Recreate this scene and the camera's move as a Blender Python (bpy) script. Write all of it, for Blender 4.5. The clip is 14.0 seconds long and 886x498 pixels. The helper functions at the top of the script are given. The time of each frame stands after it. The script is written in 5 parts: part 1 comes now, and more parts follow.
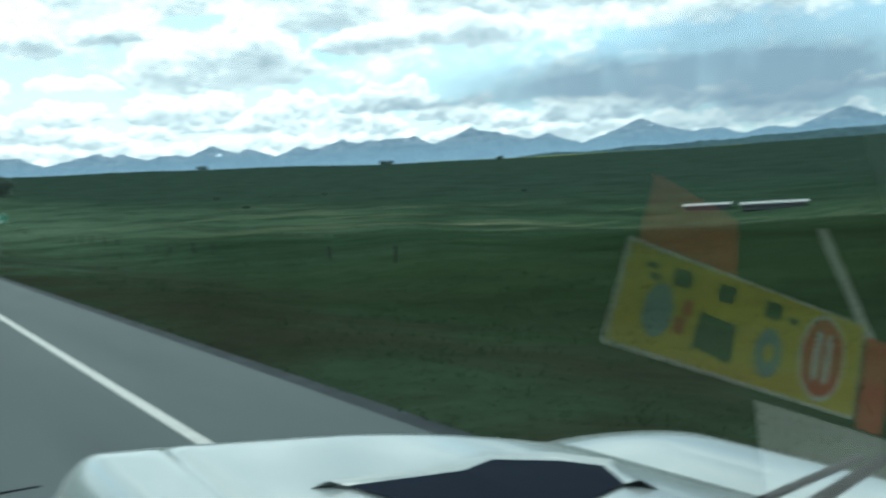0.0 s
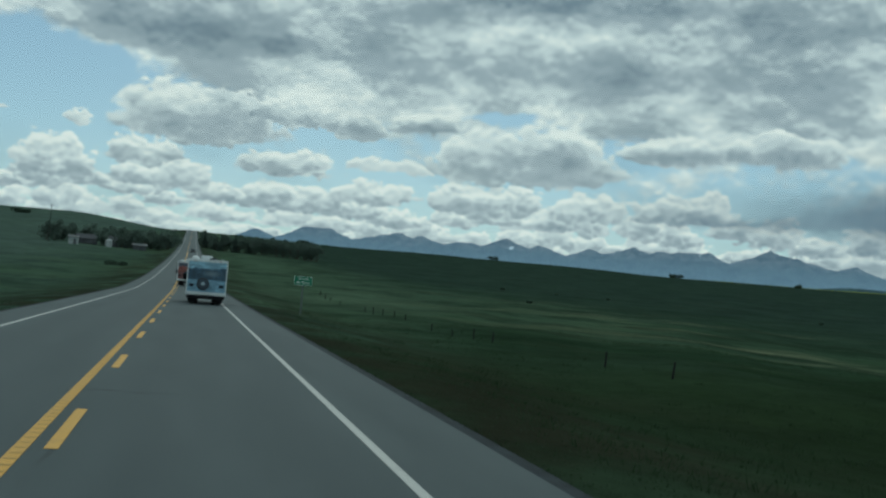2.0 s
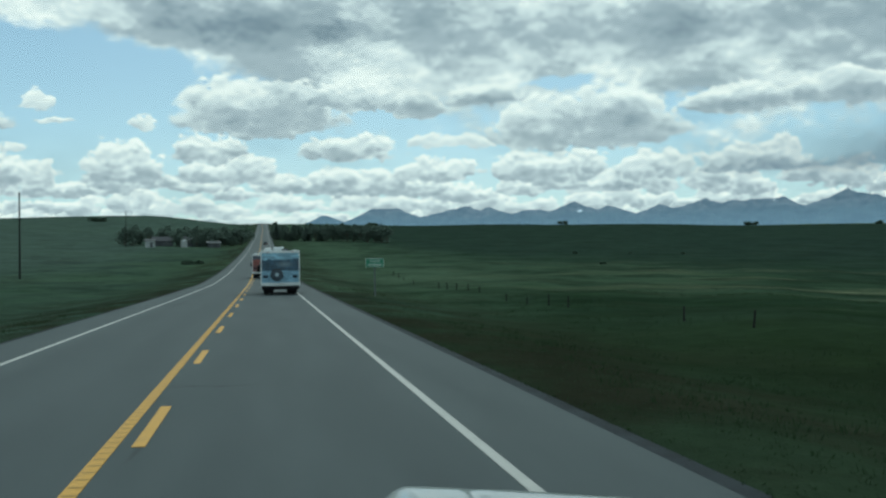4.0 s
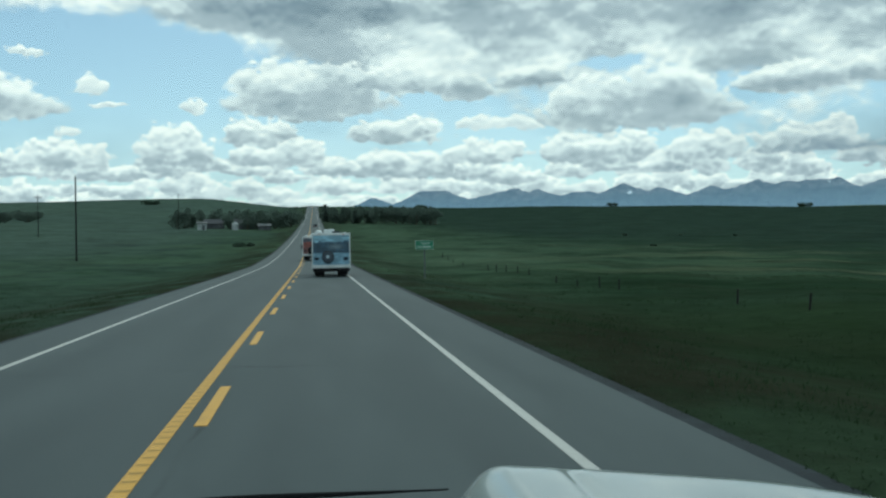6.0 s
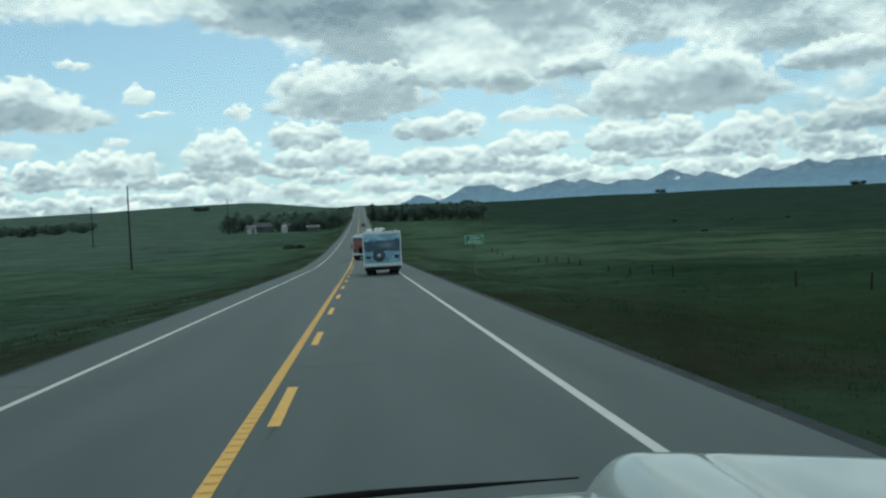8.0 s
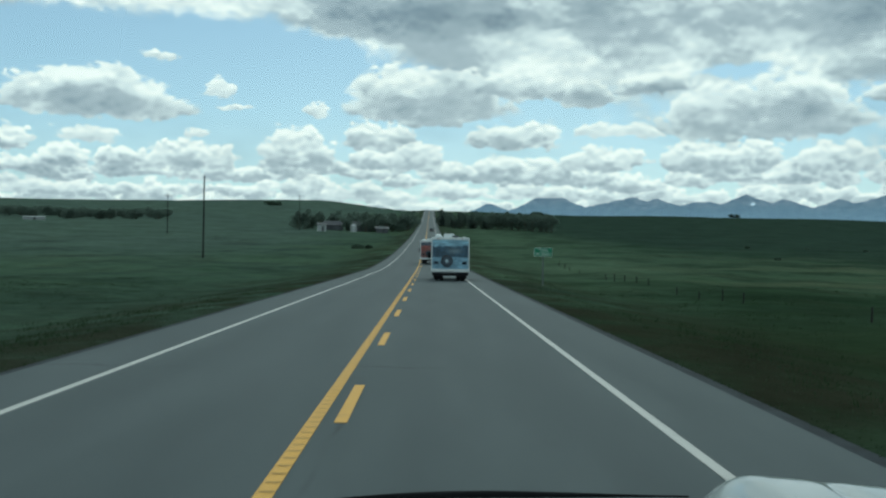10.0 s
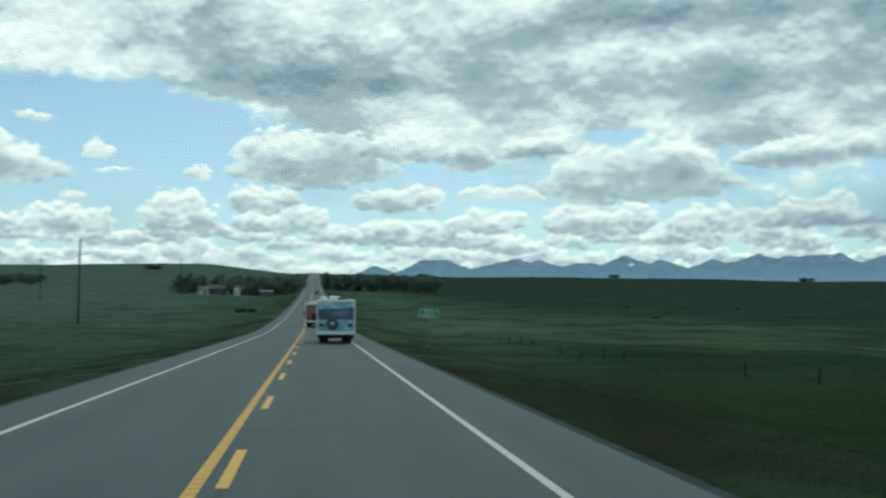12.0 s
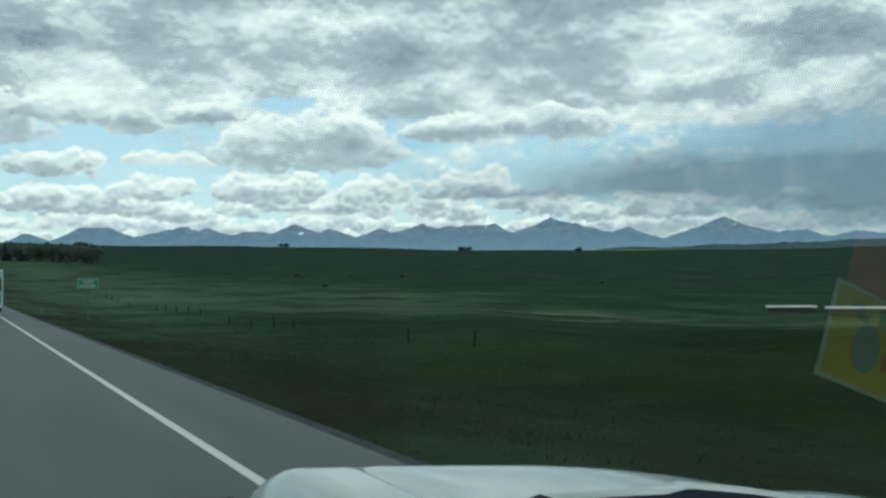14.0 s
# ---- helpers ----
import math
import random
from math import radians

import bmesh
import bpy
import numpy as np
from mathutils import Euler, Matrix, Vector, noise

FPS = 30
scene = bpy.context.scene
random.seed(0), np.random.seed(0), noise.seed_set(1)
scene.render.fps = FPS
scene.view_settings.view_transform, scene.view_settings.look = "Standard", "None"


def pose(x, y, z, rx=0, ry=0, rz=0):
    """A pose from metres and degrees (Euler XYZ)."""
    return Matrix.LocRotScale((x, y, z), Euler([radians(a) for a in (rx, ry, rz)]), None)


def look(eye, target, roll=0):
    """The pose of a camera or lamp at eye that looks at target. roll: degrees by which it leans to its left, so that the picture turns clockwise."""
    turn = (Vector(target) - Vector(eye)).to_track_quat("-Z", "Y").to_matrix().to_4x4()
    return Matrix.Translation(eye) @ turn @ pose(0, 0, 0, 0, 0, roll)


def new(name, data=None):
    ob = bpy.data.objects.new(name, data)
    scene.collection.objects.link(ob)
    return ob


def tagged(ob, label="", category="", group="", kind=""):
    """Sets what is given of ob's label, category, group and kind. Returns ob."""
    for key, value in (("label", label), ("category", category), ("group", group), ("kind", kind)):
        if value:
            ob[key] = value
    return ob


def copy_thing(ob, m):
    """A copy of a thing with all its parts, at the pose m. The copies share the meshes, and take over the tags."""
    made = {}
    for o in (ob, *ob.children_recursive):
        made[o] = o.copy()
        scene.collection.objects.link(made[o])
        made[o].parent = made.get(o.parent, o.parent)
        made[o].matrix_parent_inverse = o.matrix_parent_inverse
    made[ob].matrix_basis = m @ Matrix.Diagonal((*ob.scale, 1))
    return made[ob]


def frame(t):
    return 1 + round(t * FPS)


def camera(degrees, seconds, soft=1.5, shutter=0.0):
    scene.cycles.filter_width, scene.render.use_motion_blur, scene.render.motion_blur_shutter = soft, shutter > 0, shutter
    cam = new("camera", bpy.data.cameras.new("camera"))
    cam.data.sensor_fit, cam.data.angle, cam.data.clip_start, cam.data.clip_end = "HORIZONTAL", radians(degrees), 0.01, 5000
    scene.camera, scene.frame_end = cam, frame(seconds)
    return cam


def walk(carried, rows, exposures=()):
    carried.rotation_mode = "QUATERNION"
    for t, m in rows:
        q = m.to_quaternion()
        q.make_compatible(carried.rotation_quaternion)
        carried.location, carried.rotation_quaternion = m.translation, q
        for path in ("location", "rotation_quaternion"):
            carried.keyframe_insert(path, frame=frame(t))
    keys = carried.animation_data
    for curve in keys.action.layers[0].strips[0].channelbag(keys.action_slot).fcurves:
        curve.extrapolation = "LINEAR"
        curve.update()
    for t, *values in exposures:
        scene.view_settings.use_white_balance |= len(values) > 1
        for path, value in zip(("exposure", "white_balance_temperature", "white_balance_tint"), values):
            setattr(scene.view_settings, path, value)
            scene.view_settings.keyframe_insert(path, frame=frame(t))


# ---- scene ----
# A camera held by hand in the cab of a white motorhome that follows two others along a straight prairie highway.
# y runs along the road, x to its right, z up; the cab stands over the origin.
cam = camera(47.55, 14.0, soft=2.3, shutter=0.4)

# seconds, eye x y z, heading (to the left of the road), tilt, lean
PATH = (
    (0.0, 0.120, 0.0, 1.900, -30.03, -3.13, -3.45),
    (0.5, -0.020, 0.0, 1.935, -20.93, -3.07, -5.72),
    (1.0, 0.054, 0.0, 1.914, -15.86, -1.35, -5.21),
    (1.5, 0.048, 0.0, 1.914, -15.94, 2.59, -0.51),
    (2.0, 0.098, 0.0, 1.898, -13.99, 2.53, 4.50),
    (2.5, 0.160, 0.0, 1.880, -14.17, 1.51, 2.80),
    (3.0, 0.200, 0.0, 1.889, -12.37, 0.58, -0.45),
    (5.5, 0.215, 0.0, 1.881, -7.44, 1.43, 0.27),
    (6.0, 0.115, 0.0, 1.886, -7.29, -0.14, -0.83),
    (6.5, 0.035, 0.0, 1.896, -5.96, 0.95, -0.73),
    (7.0, 0.017, 0.0, 1.895, -5.10, -0.81, -2.81),
    (9.5, -0.165, 0.0, 1.875, -2.92, 0.63, -1.83),
    (10.0, -0.175, 0.0, 1.877, -0.77, 0.20, 0.85),
    (10.5, -0.170, 0.0, 1.868, -0.31, 3.28, 1.14),
    (11.0, -0.150, 0.0, 1.856, -0.39, 2.59, 1.12),
    (11.5, -0.160, 0.0, 1.853, -2.18, 3.36, 0.85),
    (12.0, -0.158, 0.0, 1.834, -7.24, 3.80, 0.13),
    (12.5, -0.200, 0.0, 1.830, -12.39, 3.66, 0.03),
    (13.0, -0.230, 0.0, 1.845, -20.10, 2.88, -0.92),
    (13.5, -0.195, 0.0, 1.840, -25.71, 3.33, 0.00),
    (14.0, -0.150, 0.0, 1.815, -25.89, 1.96, -0.51),
)


def aimed(x, y, z, heading, tilt, lean):
    """The camera's pose from its eye and its heading, tilt and lean in degrees."""
    a, b = radians(heading), radians(tilt)
    ahead = Vector((-math.sin(a) * math.cos(b), math.cos(a) * math.cos(b), math.sin(b)))
    return look((x, y, z), Vector((x, y, z)) + ahead * 10, lean)


walk(cam, [(row[0], aimed(*row[1:])) for row in PATH],
     exposures=[(0.0, 0.58, 5780, -6), (0.5, 0.20, 5780, -6), (1.0, -0.08, 5780, -6), (1.5, -0.38, 5780, -6), (2.0, -0.48, 5780, -6), (2.5, -0.36, 5780, -6), (3.0, -0.16, 5780, -6),
                (5.5, -0.22, 5780, -6), (6.0, -0.10, 5780, -6), (9.5, -0.12, 5780, -6), (12.5, -0.10, 5800, -6), (14.0, -0.10, 5820, -6)])


# ---- nodes ----
class Net:
    """Short ways to add and join shader nodes."""

    def __init__(self, tree):
        self.tree = tree

    def put(self, kind):
        return self.tree.nodes.new(kind)

    def feed(self, socket, value):
        if isinstance(value, bpy.types.NodeSocket):
            self.tree.links.new(value, socket)
        elif isinstance(value, (tuple, list)) and len(value) == 3 and socket.type == "RGBA":
            socket.default_value = (*value, 1)
        else:
            socket.default_value = value

    def math(self, op, a, b=0.0, c=0.0, clamp=False):
        node = self.put("ShaderNodeMath")
        node.operation, node.use_clamp = op, clamp
        for socket, value in zip(node.inputs, (a, b, c)):
            self.feed(socket, value)
        return node.outputs[0]

    def span(self, value, a, b, c=0.0, d=1.0, smooth=True):
        node = self.put("ShaderNodeMapRange")
        node.interpolation_type = "SMOOTHSTEP" if smooth else "LINEAR"
        for socket, v in zip(node.inputs, (value, a, b, c, d)):
            self.feed(socket, v)
        return node.outputs[0]

    def mix(self, factor, a, b, blend="MIX"):
        node = self.put("ShaderNodeMix")
        node.data_type, node.blend_type = "RGBA", blend
        self.feed(node.inputs[0], factor)
        self.feed(node.inputs[6], a)
        self.feed(node.inputs[7], b)
        return node.outputs[2]

    def noise(self, vector, scale, detail=4.0, rough=0.5, colour=False):
        node = self.put("ShaderNodeTexNoise")
        if vector is not None:
            self.feed(node.inputs["Vector"], vector)
        node.inputs["Scale"].default_value = scale
        node.inputs["Detail"].default_value = detail
        node.inputs["Roughness"].default_value = rough
        return node.outputs["Color" if colour else "Fac"]

    def vector(self, x, y, z):
        node = self.put("ShaderNodeCombineXYZ")
        for socket, v in zip(node.inputs, (x, y, z)):
            self.feed(socket, v)
        return node.outputs[0]

    def split(self, vector):
        node = self.put("ShaderNodeSeparateXYZ")
        self.feed(node.inputs[0], vector)
        return node.outputs[0], node.outputs[1], node.outputs[2]

    def bell(self, u, v, u0, v0, su, sv, height):
        """A smooth mound of that height round (u0, v0)."""
        a = self.math("MULTIPLY", self.math("SUBTRACT", u, u0), 1.0 / su)
        b = self.math("MULTIPLY", self.math("SUBTRACT", v, v0), 1.0 / sv)
        s = self.math("ADD", self.math("MULTIPLY", a, a), self.math("MULTIPLY", b, b))
        return self.math("MULTIPLY", self.math("EXPONENT", self.math("MULTIPLY", s, -1.0)), height)


# ---- sky ----
SUN_AZ, SUN_EL = 12.0, 42.0
world = bpy.data.worlds.new("sky")
world.use_nodes = True
scene.world = world
world.node_tree.nodes.clear()
n = Net(world.node_tree)
sky = n.put("ShaderNodeTexSky")
sky.sky_type, sky.sun_disc = "NISHITA", False
sky.sun_elevation, sky.sun_rotation = radians(SUN_EL), radians(SUN_AZ)
sky.altitude, sky.air_density, sky.dust_density = 1000.0, 1.0, 0.6
way = n.put("ShaderNodeTexCoord").outputs["Generated"]
wx, wy, wz = n.split(way)
az = n.math("MULTIPLY", n.math("ARCTAN2", wx, wy), 57.2958)
el = n.math("MULTIPLY", n.math("ARCSINE", wz), 57.2958)
up = n.math("MAXIMUM", wz, 0.0)


def shifted(vector, amount, by):
    node = n.put("ShaderNodeVectorMath")
    node.operation = "MULTIPLY_ADD"
    n.feed(node.inputs[0], by)
    node.inputs[1].default_value = (amount, amount, 0.0)
    n.feed(node.inputs[2], vector)
    return node.outputs[0]


def cells(vector, scale):
    """Rounded lumps, high at the middle of each cell."""
    node = n.put("ShaderNodeTexVoronoi")
    node.feature, node.voronoi_dimensions = "SMOOTH_F1", "2D"
    n.feed(node.inputs["Vector"], vector)
    node.inputs["Scale"].default_value = scale
    node.inputs["Smoothness"].default_value = 0.35
    return n.math("SUBTRACT", 0.60, node.outputs["Distance"])


BRIGHT, LIGHT, BODY, BASE = (1.24, 1.20, 1.12), (0.90, 0.935, 0.93), (0.52, 0.575, 0.62), (0.28, 0.345, 0.405)
blue = n.mix(0.38, n.mix(1.0, sky.outputs[0], (0.114, 0.118, 0.112), "MULTIPLY"), (0.58, 0.72, 0.80))



def lumped(u, v, layer):
    """Heaped relief over a plane of (u, v): great lumps, small lumps on them, ragged detail."""
    place = n.vector(n.math("ADD", u, 3.7 * layer), v, layer)
    place = shifted(place, 0.45, n.noise(place, 0.9, 5.0, 0.6, colour=True))
    h = n.math("MULTIPLY", cells(place, 0.75), 0.80)
    h = n.math("ADD", h, n.math("MULTIPLY", cells(place, 2.1), 0.46))
    h = n.math("ADD", h, n.math("MULTIPLY", cells(place, 5.2), 0.20))
    return n.math("ADD", h, n.math("MULTIPLY", n.math("SUBTRACT", n.noise(place, 3.0, 8.0, 0.66), 0.5), 0.62))


def relief(size, layer, step):
    """The relief here, and how far it falls away upwards (its sunlit side)."""
    u, v = n.math("MULTIPLY", az, 1.0 / size), n.math("MULTIPLY", el, 1.35 / size)
    here = lumped(u, v, layer)
    return here, n.math("SUBTRACT", here, lumped(u, n.math("ADD", v, step), layer))


SMALL, GREAT = relief(1.25, 11.0, 0.24), relief(3.0, 29.0, 0.26)
# the great heaps carry the small ones on them
GREAT = [n.math("ADD", n.math("MULTIPLY", a, 0.62), n.math("MULTIPLY", b, 0.48)) for a, b in zip(GREAT, SMALL)]

# every cloud's outline is frayed by the same wandering of the place
fray = n.noise(n.vector(n.math("MULTIPLY", az, 0.60), n.math("MULTIPLY", el, 0.9), 5.0), 1.0, 7.0, 0.66, colour=True)
stray_a, stray_e, stray_n = n.split(fray)
AZ = n.math("ADD", az, n.math("MULTIPLY", n.math("SUBTRACT", stray_a, 0.5), 2.4))
EL = n.math("ADD", el, n.math("MULTIPLY", n.math("SUBTRACT", stray_e, 0.5), 1.6))


def mound(u, v):
    """One above nothing at the rim: a half-round top over a flat base."""
    v2 = n.math("MAXIMUM", v, n.math("MULTIPLY", v, -3.2))
    return n.math("SUBTRACT", 1.0, n.math("MULTIPLY_ADD", v2, v2, n.math("MULTIPLY", u, u)))


def painted(under, field, rise, puffs, grey, soft=0.22, gain=0.85, deep=None):
    """Lays clouds over the sky: sunlit puffed tops, shaded middles, grey undersides."""
    puff, sunlit = puffs
    inside = n.math("ADD", field, n.math("MULTIPLY", n.math("SUBTRACT", puff, 0.42), gain))
    mask = n.span(inside, 0.0, soft)
    shade = n.math("MULTIPLY", n.span(inside, 0.20, 1.30), 0.32)
    shade = n.math("ADD", shade, n.math("MULTIPLY", n.span(n.math("MULTIPLY_ADD", puff, -0.45, rise), 0.42, -0.25), 0.62))
    if deep is not None:
        shade = n.math("ADD", shade, deep)
    rim = n.math("MAXIMUM", n.span(inside, 0.0, 0.40), n.span(rise, 0.30, 0.02))
    shade = n.math("MULTIPLY", n.math("SUBTRACT", shade, n.math("MULTIPLY", sunlit, 1.15)), rim)
    shade = n.math("MULTIPLY", shade, grey)
    colour = n.mix(n.span(shade, -0.12, 0.30), BRIGHT, LIGHT)
    colour = n.mix(n.span(shade, 0.24, 0.80), colour, BODY)
    colour = n.mix(n.span(shade, 0.72, 1.35, 0.0, 0.85), colour, BASE)
    return n.mix(mask, under, colour)


def heaps(under, clouds, puffs, grey=1.0, soft=0.22, gain=0.85, deep=None):
    """Clouds that stand by themselves: heading, height of the base, half width, height, all in degrees."""
    field, rise = None, None
    for c, base, w, h in clouds:
        u, v = n.math("MULTIPLY_ADD", AZ, 1.0 / w, -c / w), n.math("MULTIPLY_ADD", EL, 1.0 / h, -base / h)
        d = mound(u, v)
        if field is None:
            field, rise = d, v
        else:
            rise = n.math("ADD", rise, n.math("MULTIPLY", n.math("SUBTRACT", v, rise), n.math("GREATER_THAN", d, field)))
            field = n.math("MAXIMUM", field, d)
    return painted(under, field, rise, puffs, grey, soft, gain, deep)


def row(under, base, height, period, layer, grey, puffs, hole=None):
    """A row of far cumulus, all of one base: two staggered runs of clouds of uneven width and height."""
    field, rise = None, None
    for k in (0.0, 0.47):
        along = n.math("MULTIPLY_ADD", AZ, 1.0 / period, layer + k)
        cell = n.math("FLOOR", along)
        dice = n.put("ShaderNodeTexWhiteNoise")
        dice.noise_dimensions = "2D"
        n.feed(dice.inputs["Vector"], n.vector(cell, layer * 3.1 + k, 0.0))
        a, b, c = n.split(dice.outputs["Color"])
        wide = n.math("MULTIPLY_ADD", a, 0.26, 0.26)
        u = n.math("DIVIDE", n.math("SUBTRACT", n.math("SUBTRACT", along, cell), n.math("MULTIPLY_ADD", c, 0.2, 0.4)), wide)
        tall = n.math("MULTIPLY_ADD", b, 0.75 * height, 0.45 * height)
        v = n.math("DIVIDE", n.math("SUBTRACT", EL, n.math("MULTIPLY_ADD", c, 0.5 * height, base - 0.25 * height)), tall)
        d = mound(u, v)
        if field is None:
            field, rise = d, v
        else:
            rise = n.math("ADD", rise, n.math("MULTIPLY", n.math("SUBTRACT", v, rise), n.math("GREATER_THAN", d, field)))
            field = n.math("MAXIMUM", field, d)
    if hole is not None:
        field = n.math("SUBTRACT", field, hole)
    return painted(under, field, rise, puffs, grey)


# the wide blue gap left of the road and the small rifts
hole = 0.0
for rift in ((-17.0, 10.6, 11.5, 2.2, 1.25), (-9.0, 9.0, 5.2, 2.6, 1.2), (-24.0, 8.0, 7.0, 2.6, 0.6)):
    hole = n.math("ADD", hole, n.bell(az, el, *rift))
small_rifts = 0.0
for rift in ((10.0, 6.2, 3.6, 0.75, 1.1), (6.4, 8.6, 1.6, 0.6, 0.9), (23.8, 8.5, 2.2, 0.6, 1.0), (17.0, 10.2, 3.0, 0.45, 0.7), (-1.6, 5.2, 1.8, 0.6, 0.7)):
    small_rifts = n.math("ADD", small_rifts, n.bell(AZ, EL, *rift))

# the high broken deck: light greys with white breaks, and dark bellies that hang from it
puff, sunlit = GREAT
bellies = 0.0
for belly in ((-2.2, 13.3, 4.6, 1.2, 0.68), (-7.0, 14.9, 4.0, 0.8, 0.55), (3.6, 13.2, 1.3, 0.75, 0.55), (12.5, 12.9, 6.5, 1.2, 0.40), (22.5, 16.6, 9.0, 0.9, 0.70), (12.5, 15.6, 5.0, 0.8, 0.45),
              (24.0, 12.6, 3.2, 0.9, 0.28), (31.5, 15.0, 4.5, 0.9, 0.35), (39.5, 10.3, 3.4, 0.6, 0.75), (37.0, 12.4, 4.0, 0.8, 0.22), (-20.0, 16.6, 6.0, 1.2, 0.45), (48.0, 12.5, 5.0, 1.8, 0.35)):
    bellies = n.math("ADD", bellies, n.bell(AZ, EL, *belly))
wide = n.noise(n.vector(n.math("MULTIPLY", az, 0.105), n.math("MULTIPLY", el, 0.23), 7.7), 1.0, 4.0, 0.55)
cover = n.math("ADD", n.math("MULTIPLY", puff, 0.45), n.math("MULTIPLY", n.math("SUBTRACT", wide, 0.5), 0.9))
cover = n.math("ADD", cover, n.span(el, 7.5, 11.0, 0.02, 0.62))
cover = n.math("SUBTRACT", n.math("SUBTRACT", cover, hole), n.math("MULTIPLY", small_rifts, 0.9))
cover = n.math("ADD", cover, n.math("MULTIPLY", bellies, 0.9))
veil = n.span(cover, 0.10, 0.42)
tone = n.math("MULTIPLY_ADD", n.span(n.noise(n.vector(n.math("MULTIPLY", AZ, 0.15), n.math("MULTIPLY", EL, 0.29), 1.3), 1.0, 6.0, 0.58), 0.38, 0.66), 0.60, n.math("MULTIPLY", n.math("MINIMUM", bellies, 1.0), 0.78))
tone = n.math("SUBTRACT", tone, n.math("MULTIPLY", sunlit, 0.55))
tint = n.mix(n.span(tone, -0.10, 0.24), BRIGHT, LIGHT)
tint = n.mix(n.span(tone, 0.16, 0.64), tint, BODY)
tint = n.mix(n.span(tone, 0.58, 1.15, 0.0, 0.95), tint, BASE)
air = n.mix(veil, blue, tint)
air = n.mix(n.span(el, 8.0, 3.0, 0.0, 0.85), air, n.mix(0.42, blue, (0.72, 0.81, 0.85)))

# far rows of cumulus, the lowest first
air = row(air, 0.6, 0.6, 2.3, 0.13, 0.50, SMALL)
air = row(air, 1.2, 0.65, 2.6, 4.71, 0.60, SMALL)
air = row(air, 1.8, 0.75, 2.9, 33.1, 0.68, SMALL)
air = row(air, 2.4, 0.9, 3.4, 9.37, 0.76, SMALL)
air = row(air, 3.1, 1.1, 3.9, 15.9, 0.85, SMALL)
air = row(air, 4.05, 1.35, 5.2, 21.3, 1.0, SMALL, n.math("MULTIPLY", n.math("ADD", hole, small_rifts), 0.8))
# the nearer cumulus, the greatest of them thick enough to turn grey inside
deep = 0.0
for core in ((1.8, 9.2, 1.9, 0.9, 0.55), (-3.0, 8.6, 1.6, 0.5, 0.35), (19.6, 8.2, 3.2, 0.8, 0.70), (15.0, 8.0, 1.6, 0.5, 0.40), (-17.8, 8.1, 3.0, 0.5, 0.40), (8.8, 9.1, 1.2, 0.5, 0.55), (27.0, 8.8, 2.4, 0.5, 0.40), (33.0, 9.0, 2.4, 0.5, 0.45)):
    deep = n.math("ADD", deep, n.bell(AZ, EL, *core))
air = heaps(air, ((-22.8, 5.5, 1.5, 1.2), (-20.1, 4.5, 1.7, 1.4), (-17.3, 4.5, 1.6, 1.2), (-13.6, 4.6, 3.4, 1.5), (-7.5, 4.9, 2.5, 2.5), (-2.8, 6.2, 2.3, 1.5), (-1.6, 5.0, 3.2, 1.5),
                  (4.9, 6.3, 3.1, 1.4), (9.8, 5.0, 2.9, 1.3), (16.2, 5.0, 4.0, 1.8), (22.3, 4.8, 2.6, 1.7), (27.5, 5.2, 3.6, 1.6), (-27.5, 5.0, 3.2, 1.8)), SMALL, 1.0)
air = heaps(air, ((-18.4, 7.6, 5.4, 2.3), (-0.4, 8.0, 5.0, 2.9), (5.0, 9.0, 3.2, 1.5), (8.9, 8.7, 1.9, 1.2), (18.2, 7.1, 6.2, 2.8), (26.5, 8.4, 3.4, 1.5), (32.5, 8.6, 3.6, 1.6), (12.5, 9.2, 2.4, 1.0)), GREAT, 0.95, 0.20, 0.75, deep)
air = heaps(air, ((-14.9, 10.4, 1.1, 0.42), (-11.8, 8.6, 1.2, 1.1), (-6.5, 7.7, 0.9, 0.65), (-11.0, 7.8, 1.2, 0.28), (-18.8, 5.85, 1.9, 0.8), (-13.0, 6.2, 0.9, 0.4), (10.8, 6.75, 2.9, 0.85)), SMALL, 0.55, 0.30, 0.70)

# the heaps shade each other in wide soft greys
at = n.vector(n.math("MULTIPLY", az, 0.14), n.math("MULTIPLY", el, 0.34), 2.0)
dim = n.span(n.noise(at, 1.0, 5.0, 0.60), 0.46, 0.68)
dim = n.math("MULTIPLY", n.math("MULTIPLY", dim, n.math("SUBTRACT", 1.0, n.math("MINIMUM", hole, 1.0))), n.span(el, 0.8, 5.0, 0.10, 0.38))
air = n.mix(dim, air, n.mix(1.0, air, (0.54, 0.60, 0.64), "MULTIPLY"))

# rain over the mountains far to the right
streaks = n.noise(n.vector(n.math("MULTIPLY", az, 0.35), n.math("MULTIPLY", el, 0.12), 4.0), 1.0, 4.0, 0.5)
rain = n.math("ADD", n.bell(AZ, EL, 50.0, 4.8, 10.5, 2.9, 1.1), n.bell(AZ, EL, 39.0, 5.8, 9.0, 1.1, 0.95))
rain = n.math("ADD", n.math("ADD", rain, n.bell(AZ, EL, 47.0, 8.6, 7.0, 1.2, 0.40)), n.bell(AZ, EL, 30.5, 5.0, 5.0, 0.42, 0.55))
rain = n.math("MULTIPLY", n.math("MINIMUM", rain, 1.0), n.span(streaks, 0.25, 0.6, 0.70, 0.93))
air = n.mix(rain, air, (0.215, 0.285, 0.36))
glow = n.bell(az, el, 6.0, 6.0, 24.0, 6.0, 0.10)
air = n.mix(glow, air, (1.10, 1.09, 1.00), "MIX")
low = n.span(el, 3.6, 0.8)
air = n.mix(n.math("MULTIPLY", low, 0.30), air, (0.80, 0.83, 0.79))
